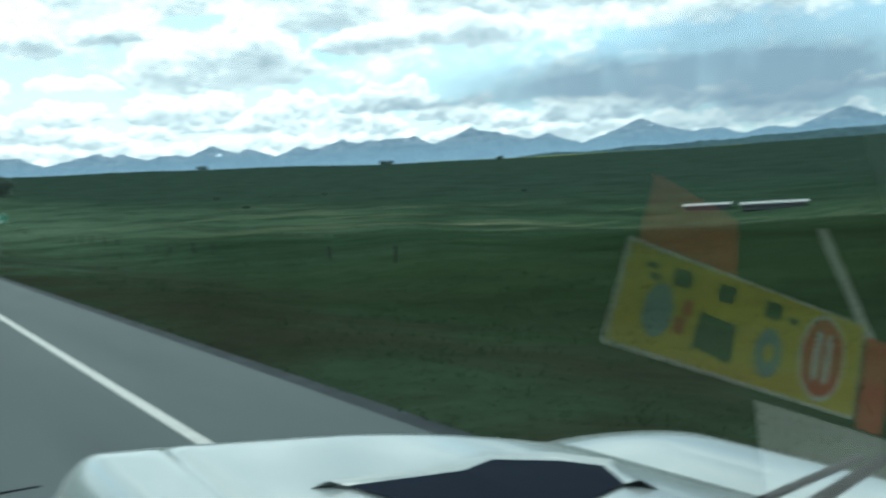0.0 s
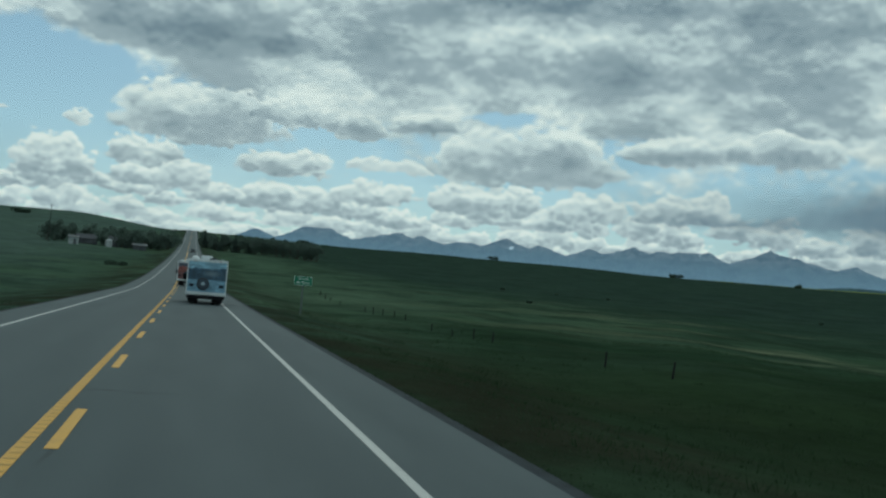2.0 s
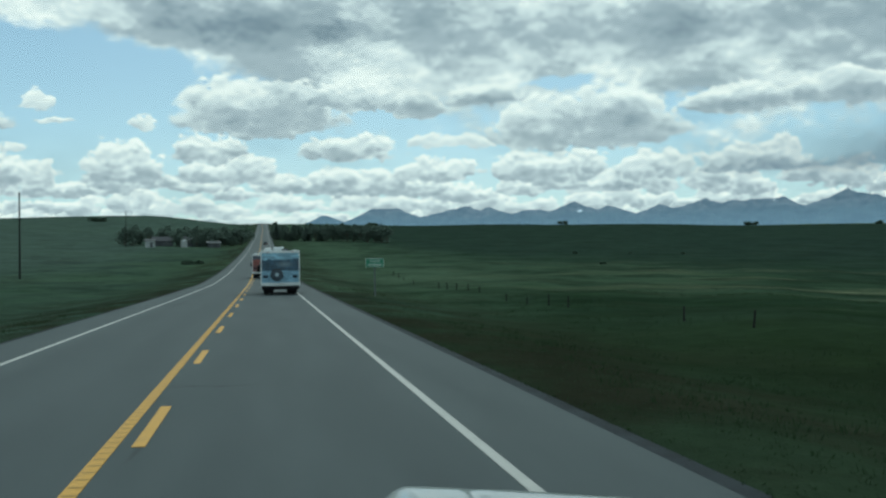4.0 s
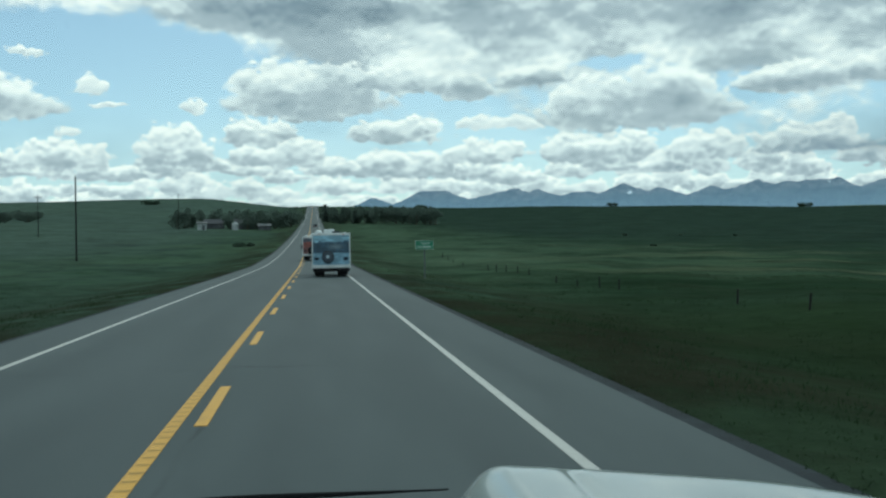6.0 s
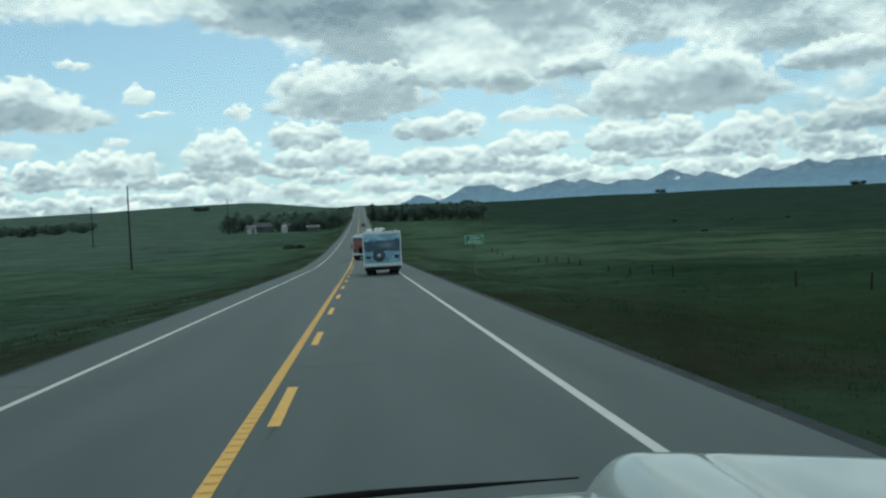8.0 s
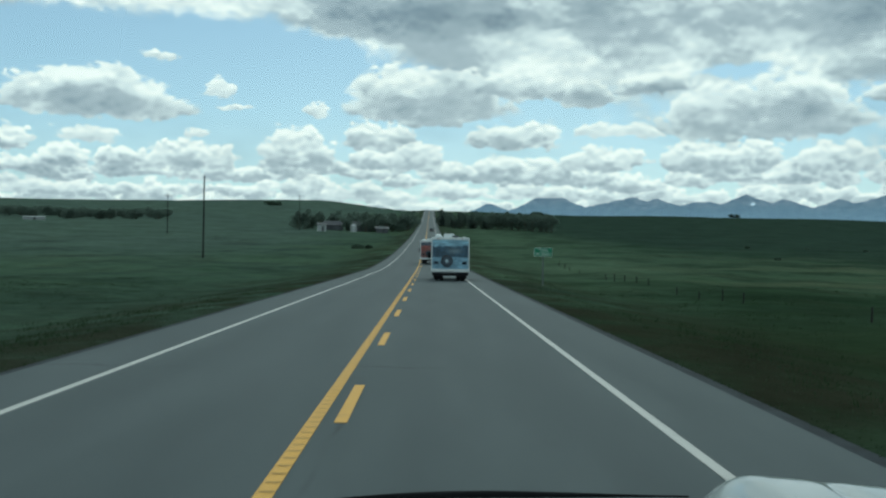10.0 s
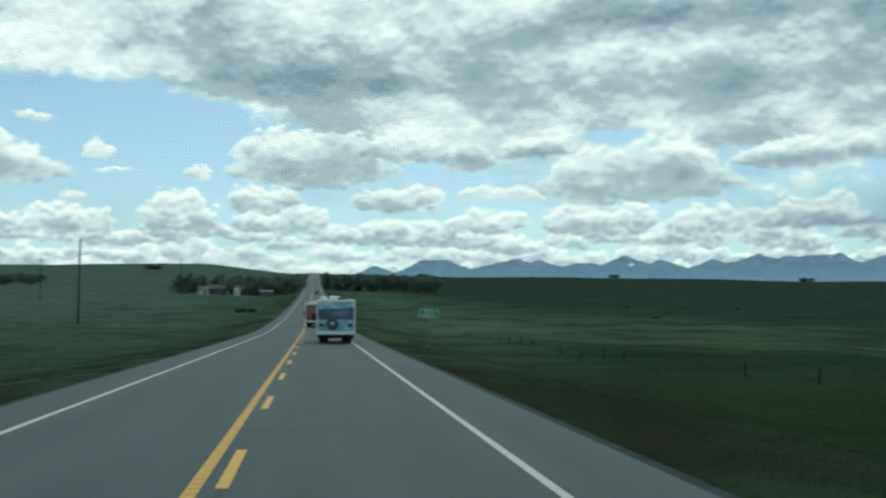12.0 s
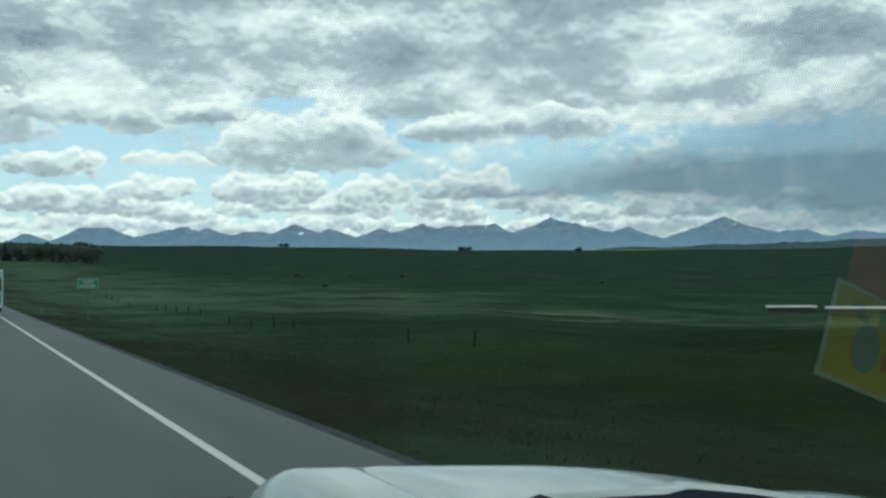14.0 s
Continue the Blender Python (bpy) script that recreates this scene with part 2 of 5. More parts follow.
air = n.mix(n.span(wz, 0.0, -0.03), air, (0.05, 0.065, 0.045))
back = n.put("ShaderNodeBackground")
n.feed(back.inputs[0], air)
back.inputs[1].default_value = 1.0
n.feed(n.put("ShaderNodeOutputWorld").inputs[0], back.outputs[0])

# the sun behind broken cloud, ahead of the road
sun = new("sun", bpy.data.lights.new("sun", "SUN"))
sun.data.energy, sun.data.angle, sun.data.color = 0.55, radians(25), (1.0, 0.95, 0.86)
sun.matrix_world = look((0, 0, 60), (-60 * math.sin(radians(SUN_AZ)) * math.cos(radians(SUN_EL)), -60 * math.cos(radians(SUN_AZ)) * math.cos(radians(SUN_EL)), 60 - 60 * math.sin(radians(SUN_EL))))


# ---- materials ----
def material(name, colour, rough=0.6, metal=0.0, spread=0.12, scale=8.0, fine=60.0, bump=0.0, dirt=None, spec=0.5, each=0.0, coat=0.0):
    """A surface with broad and fine variation of its colour, roughness and relief."""
    m = bpy.data.materials.new(name)
    m.use_nodes = True
    k = Net(m.node_tree)
    b = m.node_tree.nodes["Principled BSDF"]
    place = k.put("ShaderNodeNewGeometry").outputs["Position"]
    broad, grain = k.noise(place, scale, 4.0, 0.55), k.noise(place, fine, 3.0, 0.6)
    v = k.math("ADD", k.math("MULTIPLY", k.math("SUBTRACT", broad, 0.5), 2.2 * spread), k.math("MULTIPLY", k.math("SUBTRACT", grain, 0.5), 1.4 * spread))
    if each:
        r = k.put("ShaderNodeObjectInfo").outputs["Random"]
        v = k.math("ADD", v, k.math("MULTIPLY", k.math("SUBTRACT", r, 0.5), each))
    hue = k.put("ShaderNodeHueSaturation")
    hue.inputs["Color"].default_value = (*colour, 1)
    k.feed(hue.inputs["Value"], k.math("ADD", v, 1.0))
    out = hue.outputs[0]
    if dirt:
        out = k.mix(k.math("MULTIPLY", k.span(broad, 0.52, 0.72), 0.6), out, dirt)
    k.feed(b.inputs["Base Color"], out)
    k.feed(b.inputs["Roughness"], k.math("ADD", rough, k.math("MULTIPLY", k.math("SUBTRACT", grain, 0.5), 0.15), clamp=True))
    b.inputs["Metallic"].default_value = metal
    b.inputs["Specular IOR Level"].default_value = spec
    b.inputs["Coat Weight"].default_value = coat
    if bump:
        node = k.put("ShaderNodeBump")
        node.inputs["Strength"].default_value = bump
        node.inputs["Distance"].default_value = 0.02
        k.feed(node.inputs["Height"], grain)
        k.feed(b.inputs["Normal"], node.outputs[0])
    return m


def field_material():
    """Rough pasture: greens in broad drifts, dry brown beside the road, straw-coloured streaks, fine grass relief."""
    m = bpy.data.materials.new("pasture")
    m.use_nodes = True
    k = Net(m.node_tree)
    b = m.node_tree.nodes["Principled BSDF"]
    place = k.put("ShaderNodeNewGeometry").outputs["Position"]
    x, y, z = k.split(place)
    flat = k.vector(x, k.math("MULTIPLY", y, 0.75), 0.0)
    drift, patch, tuft = k.noise(flat, 0.011, 4.0, 0.6), k.noise(flat, 0.060, 6.0, 0.65), k.noise(place, 1.6, 6.0, 0.72)
    clump = k.noise(flat, 0.33, 6.0, 0.68)
    green = k.mix(k.span(drift, 0.40, 0.60), (0.048, 0.078, 0.056), (0.064, 0.104, 0.064))
    green = k.mix(k.math("MULTIPLY", k.span(patch, 0.47, 0.66), k.span(x, -7.0, 5.0, 0.26, 0.70)), green, (0.024, 0.042, 0.032))
    green = k.mix(k.math("MULTIPLY", k.span(patch, 0.44, 0.28), 0.5), green, (0.052, 0.096, 0.046))
    # distance haze painted as paler grey-green far off on the left
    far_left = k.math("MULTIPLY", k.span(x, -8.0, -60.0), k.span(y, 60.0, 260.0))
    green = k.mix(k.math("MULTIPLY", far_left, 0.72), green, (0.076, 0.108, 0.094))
    # shade painted over the pasture right of the road: darker green, deepest close by
    shade_right = k.math("MULTIPLY", k.math("MULTIPLY", k.span(x, 6.0, 30.0), k.span(k.math("ADD", x, k.math("MULTIPLY", y, 0.6)), 125.0, 35.0, 0.15, 1.0)), k.span(k.noise(flat, 0.05, 5.0, 0.65), 0.30, 0.56))
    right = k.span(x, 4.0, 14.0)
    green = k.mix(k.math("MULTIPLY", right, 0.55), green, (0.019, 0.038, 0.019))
    green = k.mix(k.math("MULTIPLY", shade_right, 0.66), green, (0.0105, 0.0255, 0.0095))
    # paler strip beside the road farther along, haze painted into the grass
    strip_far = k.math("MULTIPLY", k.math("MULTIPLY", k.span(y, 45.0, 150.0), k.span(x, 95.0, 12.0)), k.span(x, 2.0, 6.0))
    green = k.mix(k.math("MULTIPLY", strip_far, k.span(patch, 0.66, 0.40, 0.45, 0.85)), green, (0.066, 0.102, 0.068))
    # grass on the far slope dulled and greyed by painted haze
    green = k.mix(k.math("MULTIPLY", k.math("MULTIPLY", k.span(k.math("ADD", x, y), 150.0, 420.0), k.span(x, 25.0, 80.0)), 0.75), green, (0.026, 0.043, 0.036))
    # olive, brown and fresh green patches in the laid grass
    lay = k.noise(k.vector(x, k.math("MULTIPLY", y, 0.5), 3.0), 0.17, 6.0, 0.66)
    green = k.mix(k.math("MULTIPLY", k.span(lay, 0.50, 0.70), 0.40), green, (0.030, 0.035, 0.022))
    green = k.mix(k.math("MULTIPLY", k.span(lay, 0.46, 0.30), 0.38), green, (0.024, 0.052, 0.018))
    green = k.mix(k.math("MULTIPLY", k.span(clump, 0.54, 0.70), 0.30), green, (0.014, 0.028, 0.014))
    # olive grass close by on the right, darkened with painted shade
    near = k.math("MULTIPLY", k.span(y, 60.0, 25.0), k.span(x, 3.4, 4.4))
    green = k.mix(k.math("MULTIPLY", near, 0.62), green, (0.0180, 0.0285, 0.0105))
    # dry verge beside the gravel
    away = k.math("ABSOLUTE", k.math("ADD", x, 1.3))
    verge = k.math("MULTIPLY", k.span(away, 19.0, 5.5), k.span(k.noise(flat, 0.22, 4.0, 0.6), 0.36, 0.6))
    green = k.mix(k.math("MULTIPLY", verge, 0.80), green, (0.0270, 0.0260, 0.0175))
    # straw-coloured grass in a low strip of the right-hand pasture
    strip = k.bell(x, y, 66.0, 118.0, 34.0, 70.0, 1.0)
    wave = k.noise(k.vector(k.math("MULTIPLY", x, 0.5), k.math("MULTIPLY", y, 1.6), 0.0), 0.035, 6.0, 0.65)
    straw = k.math("MULTIPLY", k.math("MULTIPLY", strip, k.span(wave, 0.46, 0.66)), k.span(k.noise(place, 0.35, 5.0, 0.7), 0.35, 0.62, 0.25, 0.9))
    green = k.mix(straw, green, (0.16, 0.18, 0.11))
    # sunlit grass along the far rise, its light painted in as yellow-green
    far = k.math("MULTIPLY", k.span(x, 480.0, 600.0), k.span(k.math("ADD", k.math("MULTIPLY", x, 0.55), y), 1240.0, 1290.0))
    green = k.mix(k.math("MULTIPLY", far, 0.8), green, (0.23, 0.27, 0.06))
    v = k.math("MULTIPLY", k.math("ADD", 0.62, k.math("MULTIPLY", tuft, 0.76)), k.math("MULTIPLY", k.span(patch, 0.30, 0.70, 1.18, 0.82), k.span(clump, 0.32, 0.68, 1.10, 0.90)))
    hue = k.put("ShaderNodeHueSaturation")
    k.feed(hue.inputs["Color"], green)
    k.feed(hue.inputs["Value"], v)
    k.feed(b.inputs["Base Color"], hue.outputs[0])
    b.inputs["Roughness"].default_value = 1.0
    b.inputs["Specular IOR Level"].default_value = 0.0
    bump = k.put("ShaderNodeBump")
    bump.inputs["Strength"].default_value, bump.inputs["Distance"].default_value = 0.8, 0.3
    k.feed(bump.inputs["Height"], tuft)
    k.feed(b.inputs["Normal"], bump.outputs[0])
    return m


def leaf_material(name, colour):
    """Leaves that take light on one side and let some of it through."""
    m = material(name, colour, 0.8, spread=0.5, scale=0.5, fine=3.0, each=0.3, spec=0.15)
    k = Net(m.node_tree)
    b = m.node_tree.nodes["Principled BSDF"]
    thin, both = k.put("ShaderNodeBsdfTranslucent"), k.put("ShaderNodeMixShader")
    thin.inputs[0].default_value = (*[1.25 * c for c in colour], 1)
    both.inputs[0].default_value = 0.45
    k.feed(both.inputs[1], b.outputs[0])
    k.feed(both.inputs[2], thin.outputs[0])
    k.feed(m.node_tree.nodes["Material Output"].inputs[0], both.outputs[0])
    return m


def asphalt_material():
    """Grey worn asphalt with stone grain, faint wheel tracks, tar streaks and a few sealed cracks."""
    m = bpy.data.materials.new("asphalt")
    m.use_nodes = True
    k = Net(m.node_tree)
    b = m.node_tree.nodes["Principled BSDF"]
    place = k.put("ShaderNodeNewGeometry").outputs["Position"]
    x, y, z = k.split(place)
    grain = k.noise(place, 55.0, 3.0, 0.7)
    blot = k.noise(k.vector(x, k.math("MULTIPLY", y, 0.12), 0.0), 0.9, 5.0, 0.6)
    base = k.mix(k.span(blot, 0.3, 0.7), (0.050, 0.066, 0.071), (0.068, 0.086, 0.092))
    for track in (-0.2, 1.75, -2.4, -4.1):
        d = k.math("MULTIPLY", k.math("SUBTRACT", x, track), 2.6)
        base = k.mix(k.math("MULTIPLY", k.math("EXPONENT", k.math("MULTIPLY", k.math("MULTIPLY", d, d), -1.0)), 0.28), base, (0.042, 0.055, 0.061))
    # sealed cracks across the lanes and along the crown, and dark oil stains
    wobble = k.noise(place, 0.7, 5.0, 0.65)
    across = k.math("FRACT", k.math("MULTIPLY_ADD", k.math("MULTIPLY_ADD", wobble, 1.8, y), 1.0 / 13.7, 0.25))
    crack = k.math("MULTIPLY", k.span(k.math("ABSOLUTE", k.math("SUBTRACT", across, 0.5)), 0.0045, 0.0015), k.span(k.noise(place, 0.23, 3.0, 0.5), 0.44, 0.56))
    crown = k.math("MULTIPLY", k.span(k.math("ABSOLUTE", k.math("ADD", k.math("MULTIPLY_ADD", wobble, 0.30, x), 0.98)), 0.05, 0.01), k.span(k.noise(place, 0.16, 4.0, 0.6), 0.46, 0.58))
    base = k.mix(k.math("MULTIPLY", k.math("MAXIMUM", crack, crown), 0.65), base, (0.022, 0.027, 0.030))
    base = k.mix(k.math("MULTIPLY", k.span(k.noise(k.vector(x, k.math("MULTIPLY", y, 0.3), 5.0), 1.7, 5.0, 0.65), 0.56, 0.74), 0.35), base, (0.045, 0.056, 0.061))
    v = k.math("ADD", 0.62, k.math("MULTIPLY", grain, 0.76))
    hue = k.put("ShaderNodeHueSaturation")
    k.feed(hue.inputs["Color"], base)
    k.feed(hue.inputs["Value"], v)
    k.feed(b.inputs["Base Color"], hue.outputs[0])
    b.inputs["Roughness"].default_value = 0.82
    b.inputs["Specular IOR Level"].default_value = 0.35
    bump = k.put("ShaderNodeBump")
    bump.inputs["Strength"].default_value, bump.inputs["Distance"].default_value = 0.35, 0.01
    k.feed(bump.inputs["Height"], grain)
    k.feed(b.inputs["Normal"], bump.outputs[0])
    return m


def far_material(name, rock, forest, airlight, strength, snow=0.0):
    """Far land seen through kilometres of bright air: its own colours and the light that the air adds."""
    m = bpy.data.materials.new(name)
    m.use_nodes = True
    k = Net(m.node_tree)
    b = m.node_tree.nodes["Principled BSDF"]
    place = k.put("ShaderNodeNewGeometry").outputs["Position"]
    x, y, z = k.split(place)
    a, c = k.noise(k.vector(k.math("ADD", x, z), y, k.math("MULTIPLY", z, 2.0)), 0.006, 6.0, 0.65), k.noise(k.vector(x, k.math("MULTIPLY", y, 0.4), k.math("MULTIPLY", z, 1.6)), 0.022, 5.0, 0.65)
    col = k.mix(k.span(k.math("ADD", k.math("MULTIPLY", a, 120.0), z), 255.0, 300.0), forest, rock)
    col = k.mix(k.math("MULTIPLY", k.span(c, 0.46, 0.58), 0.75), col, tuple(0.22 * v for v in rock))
    if snow:
        spots = k.math("MULTIPLY", k.span(c, 0.325, 0.305), k.span(z, 205.0, 225.0))
        col = k.mix(k.math("MULTIPLY", spots, snow), col, (0.75, 0.78, 0.82))
    k.feed(b.inputs["Base Color"], col)
    b.inputs["Roughness"].default_value = 0.95
    b.inputs["Specular IOR Level"].default_value = 0.0
    # haze put in as a blue glow, stronger towards the foot
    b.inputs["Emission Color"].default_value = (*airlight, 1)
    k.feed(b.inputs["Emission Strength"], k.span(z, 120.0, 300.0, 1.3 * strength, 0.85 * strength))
    return m


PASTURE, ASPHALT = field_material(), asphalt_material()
GRAVEL = material("gravel", (0.028, 0.035, 0.041), 0.95, spread=0.6, scale=1.5, fine=26.0, bump=0.8, spec=0.2)
SIGN_POST = material("dull_steel_post", (0.10, 0.12, 0.13), 0.6, 0.3, spread=0.15)
WHITE_LINE = material("white_road_paint", (0.46, 0.46, 0.44), 0.7, spread=0.22, scale=3.0, fine=40.0, dirt=(0.30, 0.30, 0.29))
YELLOW_LINE = material("yellow_road_paint", (0.62, 0.34, 0.05), 0.7, spread=0.25, scale=3.0, fine=40.0, dirt=(0.36, 0.21, 0.05))
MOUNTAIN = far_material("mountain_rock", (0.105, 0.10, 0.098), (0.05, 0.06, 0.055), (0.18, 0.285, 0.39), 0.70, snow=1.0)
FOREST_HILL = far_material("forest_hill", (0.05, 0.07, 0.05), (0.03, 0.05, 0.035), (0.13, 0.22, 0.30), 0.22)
LEAF = leaf_material("leaves", (0.105, 0.145, 0.120))
NEEDLE = leaf_material("spruce_needles", (0.070, 0.10, 0.088))
SCRUB = leaf_material("scrub_leaves", (0.050, 0.078, 0.054))
BARK = material("bark", (0.12, 0.095, 0.075), 0.9, spread=0.35, scale=2.0, fine=14.0, bump=0.6, spec=0.2)
BLADE = leaf_material("grass_blades", (0.024, 0.044, 0.020))
OLD_WOOD = material("weathered_wood", (0.016, 0.017, 0.017), 0.9, spread=0.35, scale=3.0, fine=30.0, bump=0.6, spec=0.2)
BODY_WHITE = material("white_gelcoat", (0.56, 0.61, 0.63), 0.32, spread=0.05, scale=1.2, fine=20.0, dirt=(0.44, 0.47, 0.48), coat=0.3)
HOOD_WHITE = material("white_car_paint", (0.37, 0.41, 0.415), 0.22, spread=0.015, scale=1.5, fine=9.0, coat=0.5)
BLACK_PLASTIC = material("black_plastic", (0.010, 0.011, 0.013), 0.9, spec=0.08, spread=0.2, scale=6.0, fine=60.0)
DASH_GREY = material("sun_faded_dashboard", (0.022, 0.024, 0.026), 0.85, spread=0.2, scale=5.0, fine=70.0, bump=0.2, spec=0.15)
RUBBER = material("tyre_rubber", (0.02, 0.02, 0.021), 0.8, spread=0.25, scale=6.0, fine=40.0)
STEEL = material("galvanised_steel", (0.42, 0.43, 0.44), 0.45, 0.8, spread=0.12, scale=6.0, fine=50.0)
RED_LENS = material("red_lens", (0.30, 0.02, 0.02), 0.25, spread=0.1)
DARK_GLASS = material("dark_glass", (0.02, 0.03, 0.045), 0.08, spread=0.1, coat=0.5)
GROOVE = material("worn_yellow_paint", (0.36, 0.21, 0.045), 0.8, spread=0.3, scale=3.0, fine=40.0)
INLET_DARK = material("navy_inlet", (0.012, 0.017, 0.030), 0.9, spec=0.03, spread=0.2, scale=6.0, fine=30.0)
SIGN_GREEN = material("green_sign_sheet", (0.008, 0.16, 0.085), 0.5, spread=0.1, scale=3.0)
SHELTER_ROOF = material("faded_metal_roof", (0.32, 0.34, 0.34), 0.5, 0.2, spread=0.15, scale=0.6, fine=6.0)
SIGN_WHITE = material("white_sign_sheet", (0.74, 0.78, 0.76), 0.5, spread=0.06)
BARN_ROOF = material("grey_metal_roof", (0.07, 0.08, 0.09), 0.7, 0.0, spread=0.15, scale=0.6, fine=6.0, dirt=(0.35, 0.33, 0.30))
BARN_WALL = material("grey_board_wall", (0.075, 0.085, 0.095), 0.85, spread=0.3, scale=0.8, fine=8.0)
HOUSE_WHITE = material("white_siding", (0.30, 0.33, 0.34), 0.7, spread=0.12, scale=0.8, fine=10.0)
GREY_ROOF = material("grey_shingles", (0.055, 0.06, 0.07), 0.9, spread=0.25, scale=0.8, fine=8.0)
CAR_DARK = material("dark_car_paint", (0.03, 0.03, 0.035), 0.35, spread=0.1)


# ---- building helpers ----
def part(name, bm, mat, parent=None, label="", smooth=False):
    """Links a bmesh as one mesh object, under a thing or a part where one is given."""
    mesh = bpy.data.meshes.new(name)
    bm.to_mesh(mesh)
    bm.free()
    if smooth:
        mesh.shade_smooth()
    mesh.materials.append(mat)
    ob = new(name, mesh)
    if parent:
        ob.parent = parent
    if label:
        ob["label"] = label
    return ob


def data_part(name, verts, faces, mat, parent=None, label="", smooth=False):
    mesh = bpy.data.meshes.new(name)
    mesh.from_pydata([tuple(v) for v in verts], [], [tuple(f) for f in faces])
    if smooth:
        mesh.shade_smooth()
    mesh.materials.append(mat)
    ob = new(name, mesh)
    if parent:
        ob.parent = parent
    if label:
        ob["label"] = label
    return ob


def block(x0, x1, y0, y1, z0, z1, bevel=0.0, segments=2):
    bm = bmesh.new()
    bmesh.ops.create_cube(bm, size=1)
    for v in bm.verts:
        v.co = ((x0 + x1) / 2 + v.co.x * (x1 - x0), (y0 + y1) / 2 + v.co.y * (y1 - y0), (z0 + z1) / 2 + v.co.z * (z1 - z0))
    if bevel:
        bmesh.ops.bevel(bm, geom=bm.edges[:], offset=bevel, segments=segments, affect="EDGES", profile=0.6)
    return bm


def rod(a, b, r0, r1=None, sides=10):
    """A tapered round bar from a to b."""
    a, b = Vector(a), Vector(b)
    bm = bmesh.new()
    m = Matrix.Translation((a + b) / 2) @ (b - a).to_track_quat("Z", "Y").to_matrix().to_4x4()
    bmesh.ops.create_cone(bm, cap_ends=True, segments=sides, radius1=r0, radius2=r0 if r1 is None else r1, depth=(b - a).length, matrix=m)
    return bm


def lathe(profile, m, sides=24):
    """A turned shape: (radius, height) pairs turned about z, then placed by m."""
    bm = bmesh.new()
    rings = []
    for r, h in profile:
        rings.append([bm.verts.new(m @ Vector((r * math.cos(2 * math.pi * i / sides), r * math.sin(2 * math.pi * i / sides), h))) for i in range(sides)])
    for a, b in zip(rings, rings[1:]):
        for i in range(sides):
            bm.faces.new((a[i], a[(i + 1) % sides], b[(i + 1) % sides], b[i]))
    bm.faces.new(rings[0][::-1])
    bm.faces.new(rings[-1])
    bmesh.ops.recalc_face_normals(bm, faces=bm.faces[:])
    return bm


def slab(points, thick, m=None):
    """A plate with the outline given in x, z (facing -y), thick along y."""
    bm = bmesh.new()
    front = [bm.verts.new((x, 0, z)) for x, z in points]
    rear = [bm.verts.new((x, thick, z)) for x, z in points]
    bm.faces.new(front)
    bm.faces.new(rear[::-1])
    for i in range(len(points)):
        j = (i + 1) % len(points)
        bm.faces.new((front[j], front[i], rear[i], rear[j]))
    bmesh.ops.recalc_face_normals(bm, faces=bm.faces[:])
    if m:
        bmesh.ops.transform(bm, matrix=m, verts=bm.verts[:])
    return bm


def joined(*meshes):
    out = bmesh.new()
    for bm in meshes:
        mesh = bpy.data.meshes.new("piece")
        bm.to_mesh(mesh)
        bm.free()
        out.from_mesh(mesh)
        bpy.data.meshes.remove(mesh)
    return out


def empty(name, x=0.0, y=0.0, z=0.0, turn=0.0):
    ob = new(name)
    ob.empty_display_size = 0.2
    ob.matrix_basis = pose(x, y, z, 0, 0, turn)
    return ob


# ---- the lie of the land ----
CENTRE = -1.28
KNOT_R = np.array([-6000, 0, 60, 95, 140, 230, 465, 800, 1140, 1500, 2600, 7000], float)
KNOT_Z = np.array([0, 0, 0, 0.05, 0.7, 3.3, 12.5, 29.5, 49.5, 57.0, 54.0, 50.0], float)
KNOT_S = np.gradient(KNOT_Z, KNOT_R)
KNOT_S[:4] = 0
TURN_A = np.array([-180, -60, -18, -6.4, -2.6, -1.2, -0.5, 1, 6.5, 19, 29, 40, 47, 70, 180], float)
TURN_K = np.array([1.0, 1.02, 1.09, 1.20, 1.19, 1.08, 1.0, 1.0, 0.95, 0.89, 0.82, 0.75, 0.75, 0.8, 1.0], float)


def profile(r):
    """The height of the road at that distance: level, a sag, then a long climb to a crest."""
    r = np.asarray(r, float)
    i = np.clip(np.searchsorted(KNOT_R, r) - 1, 0, len(KNOT_R) - 2)
    h = KNOT_R[i + 1] - KNOT_R[i]
    t = (r - KNOT_R[i]) / h
    return ((2 * t**3 - 3 * t**2 + 1) * KNOT_Z[i] + (t**3 - 2 * t**2 + t) * h * KNOT_S[i] + (3 * t**2 - 2 * t**3) * KNOT_Z[i + 1] + (t**3 - t**2) * h * KNOT_S[i + 1])


def step(v, a, b):
    t = np.clip((np.asarray(v, float) - a) / (b - a), 0, 1)
    return t * t * (3 - 2 * t)


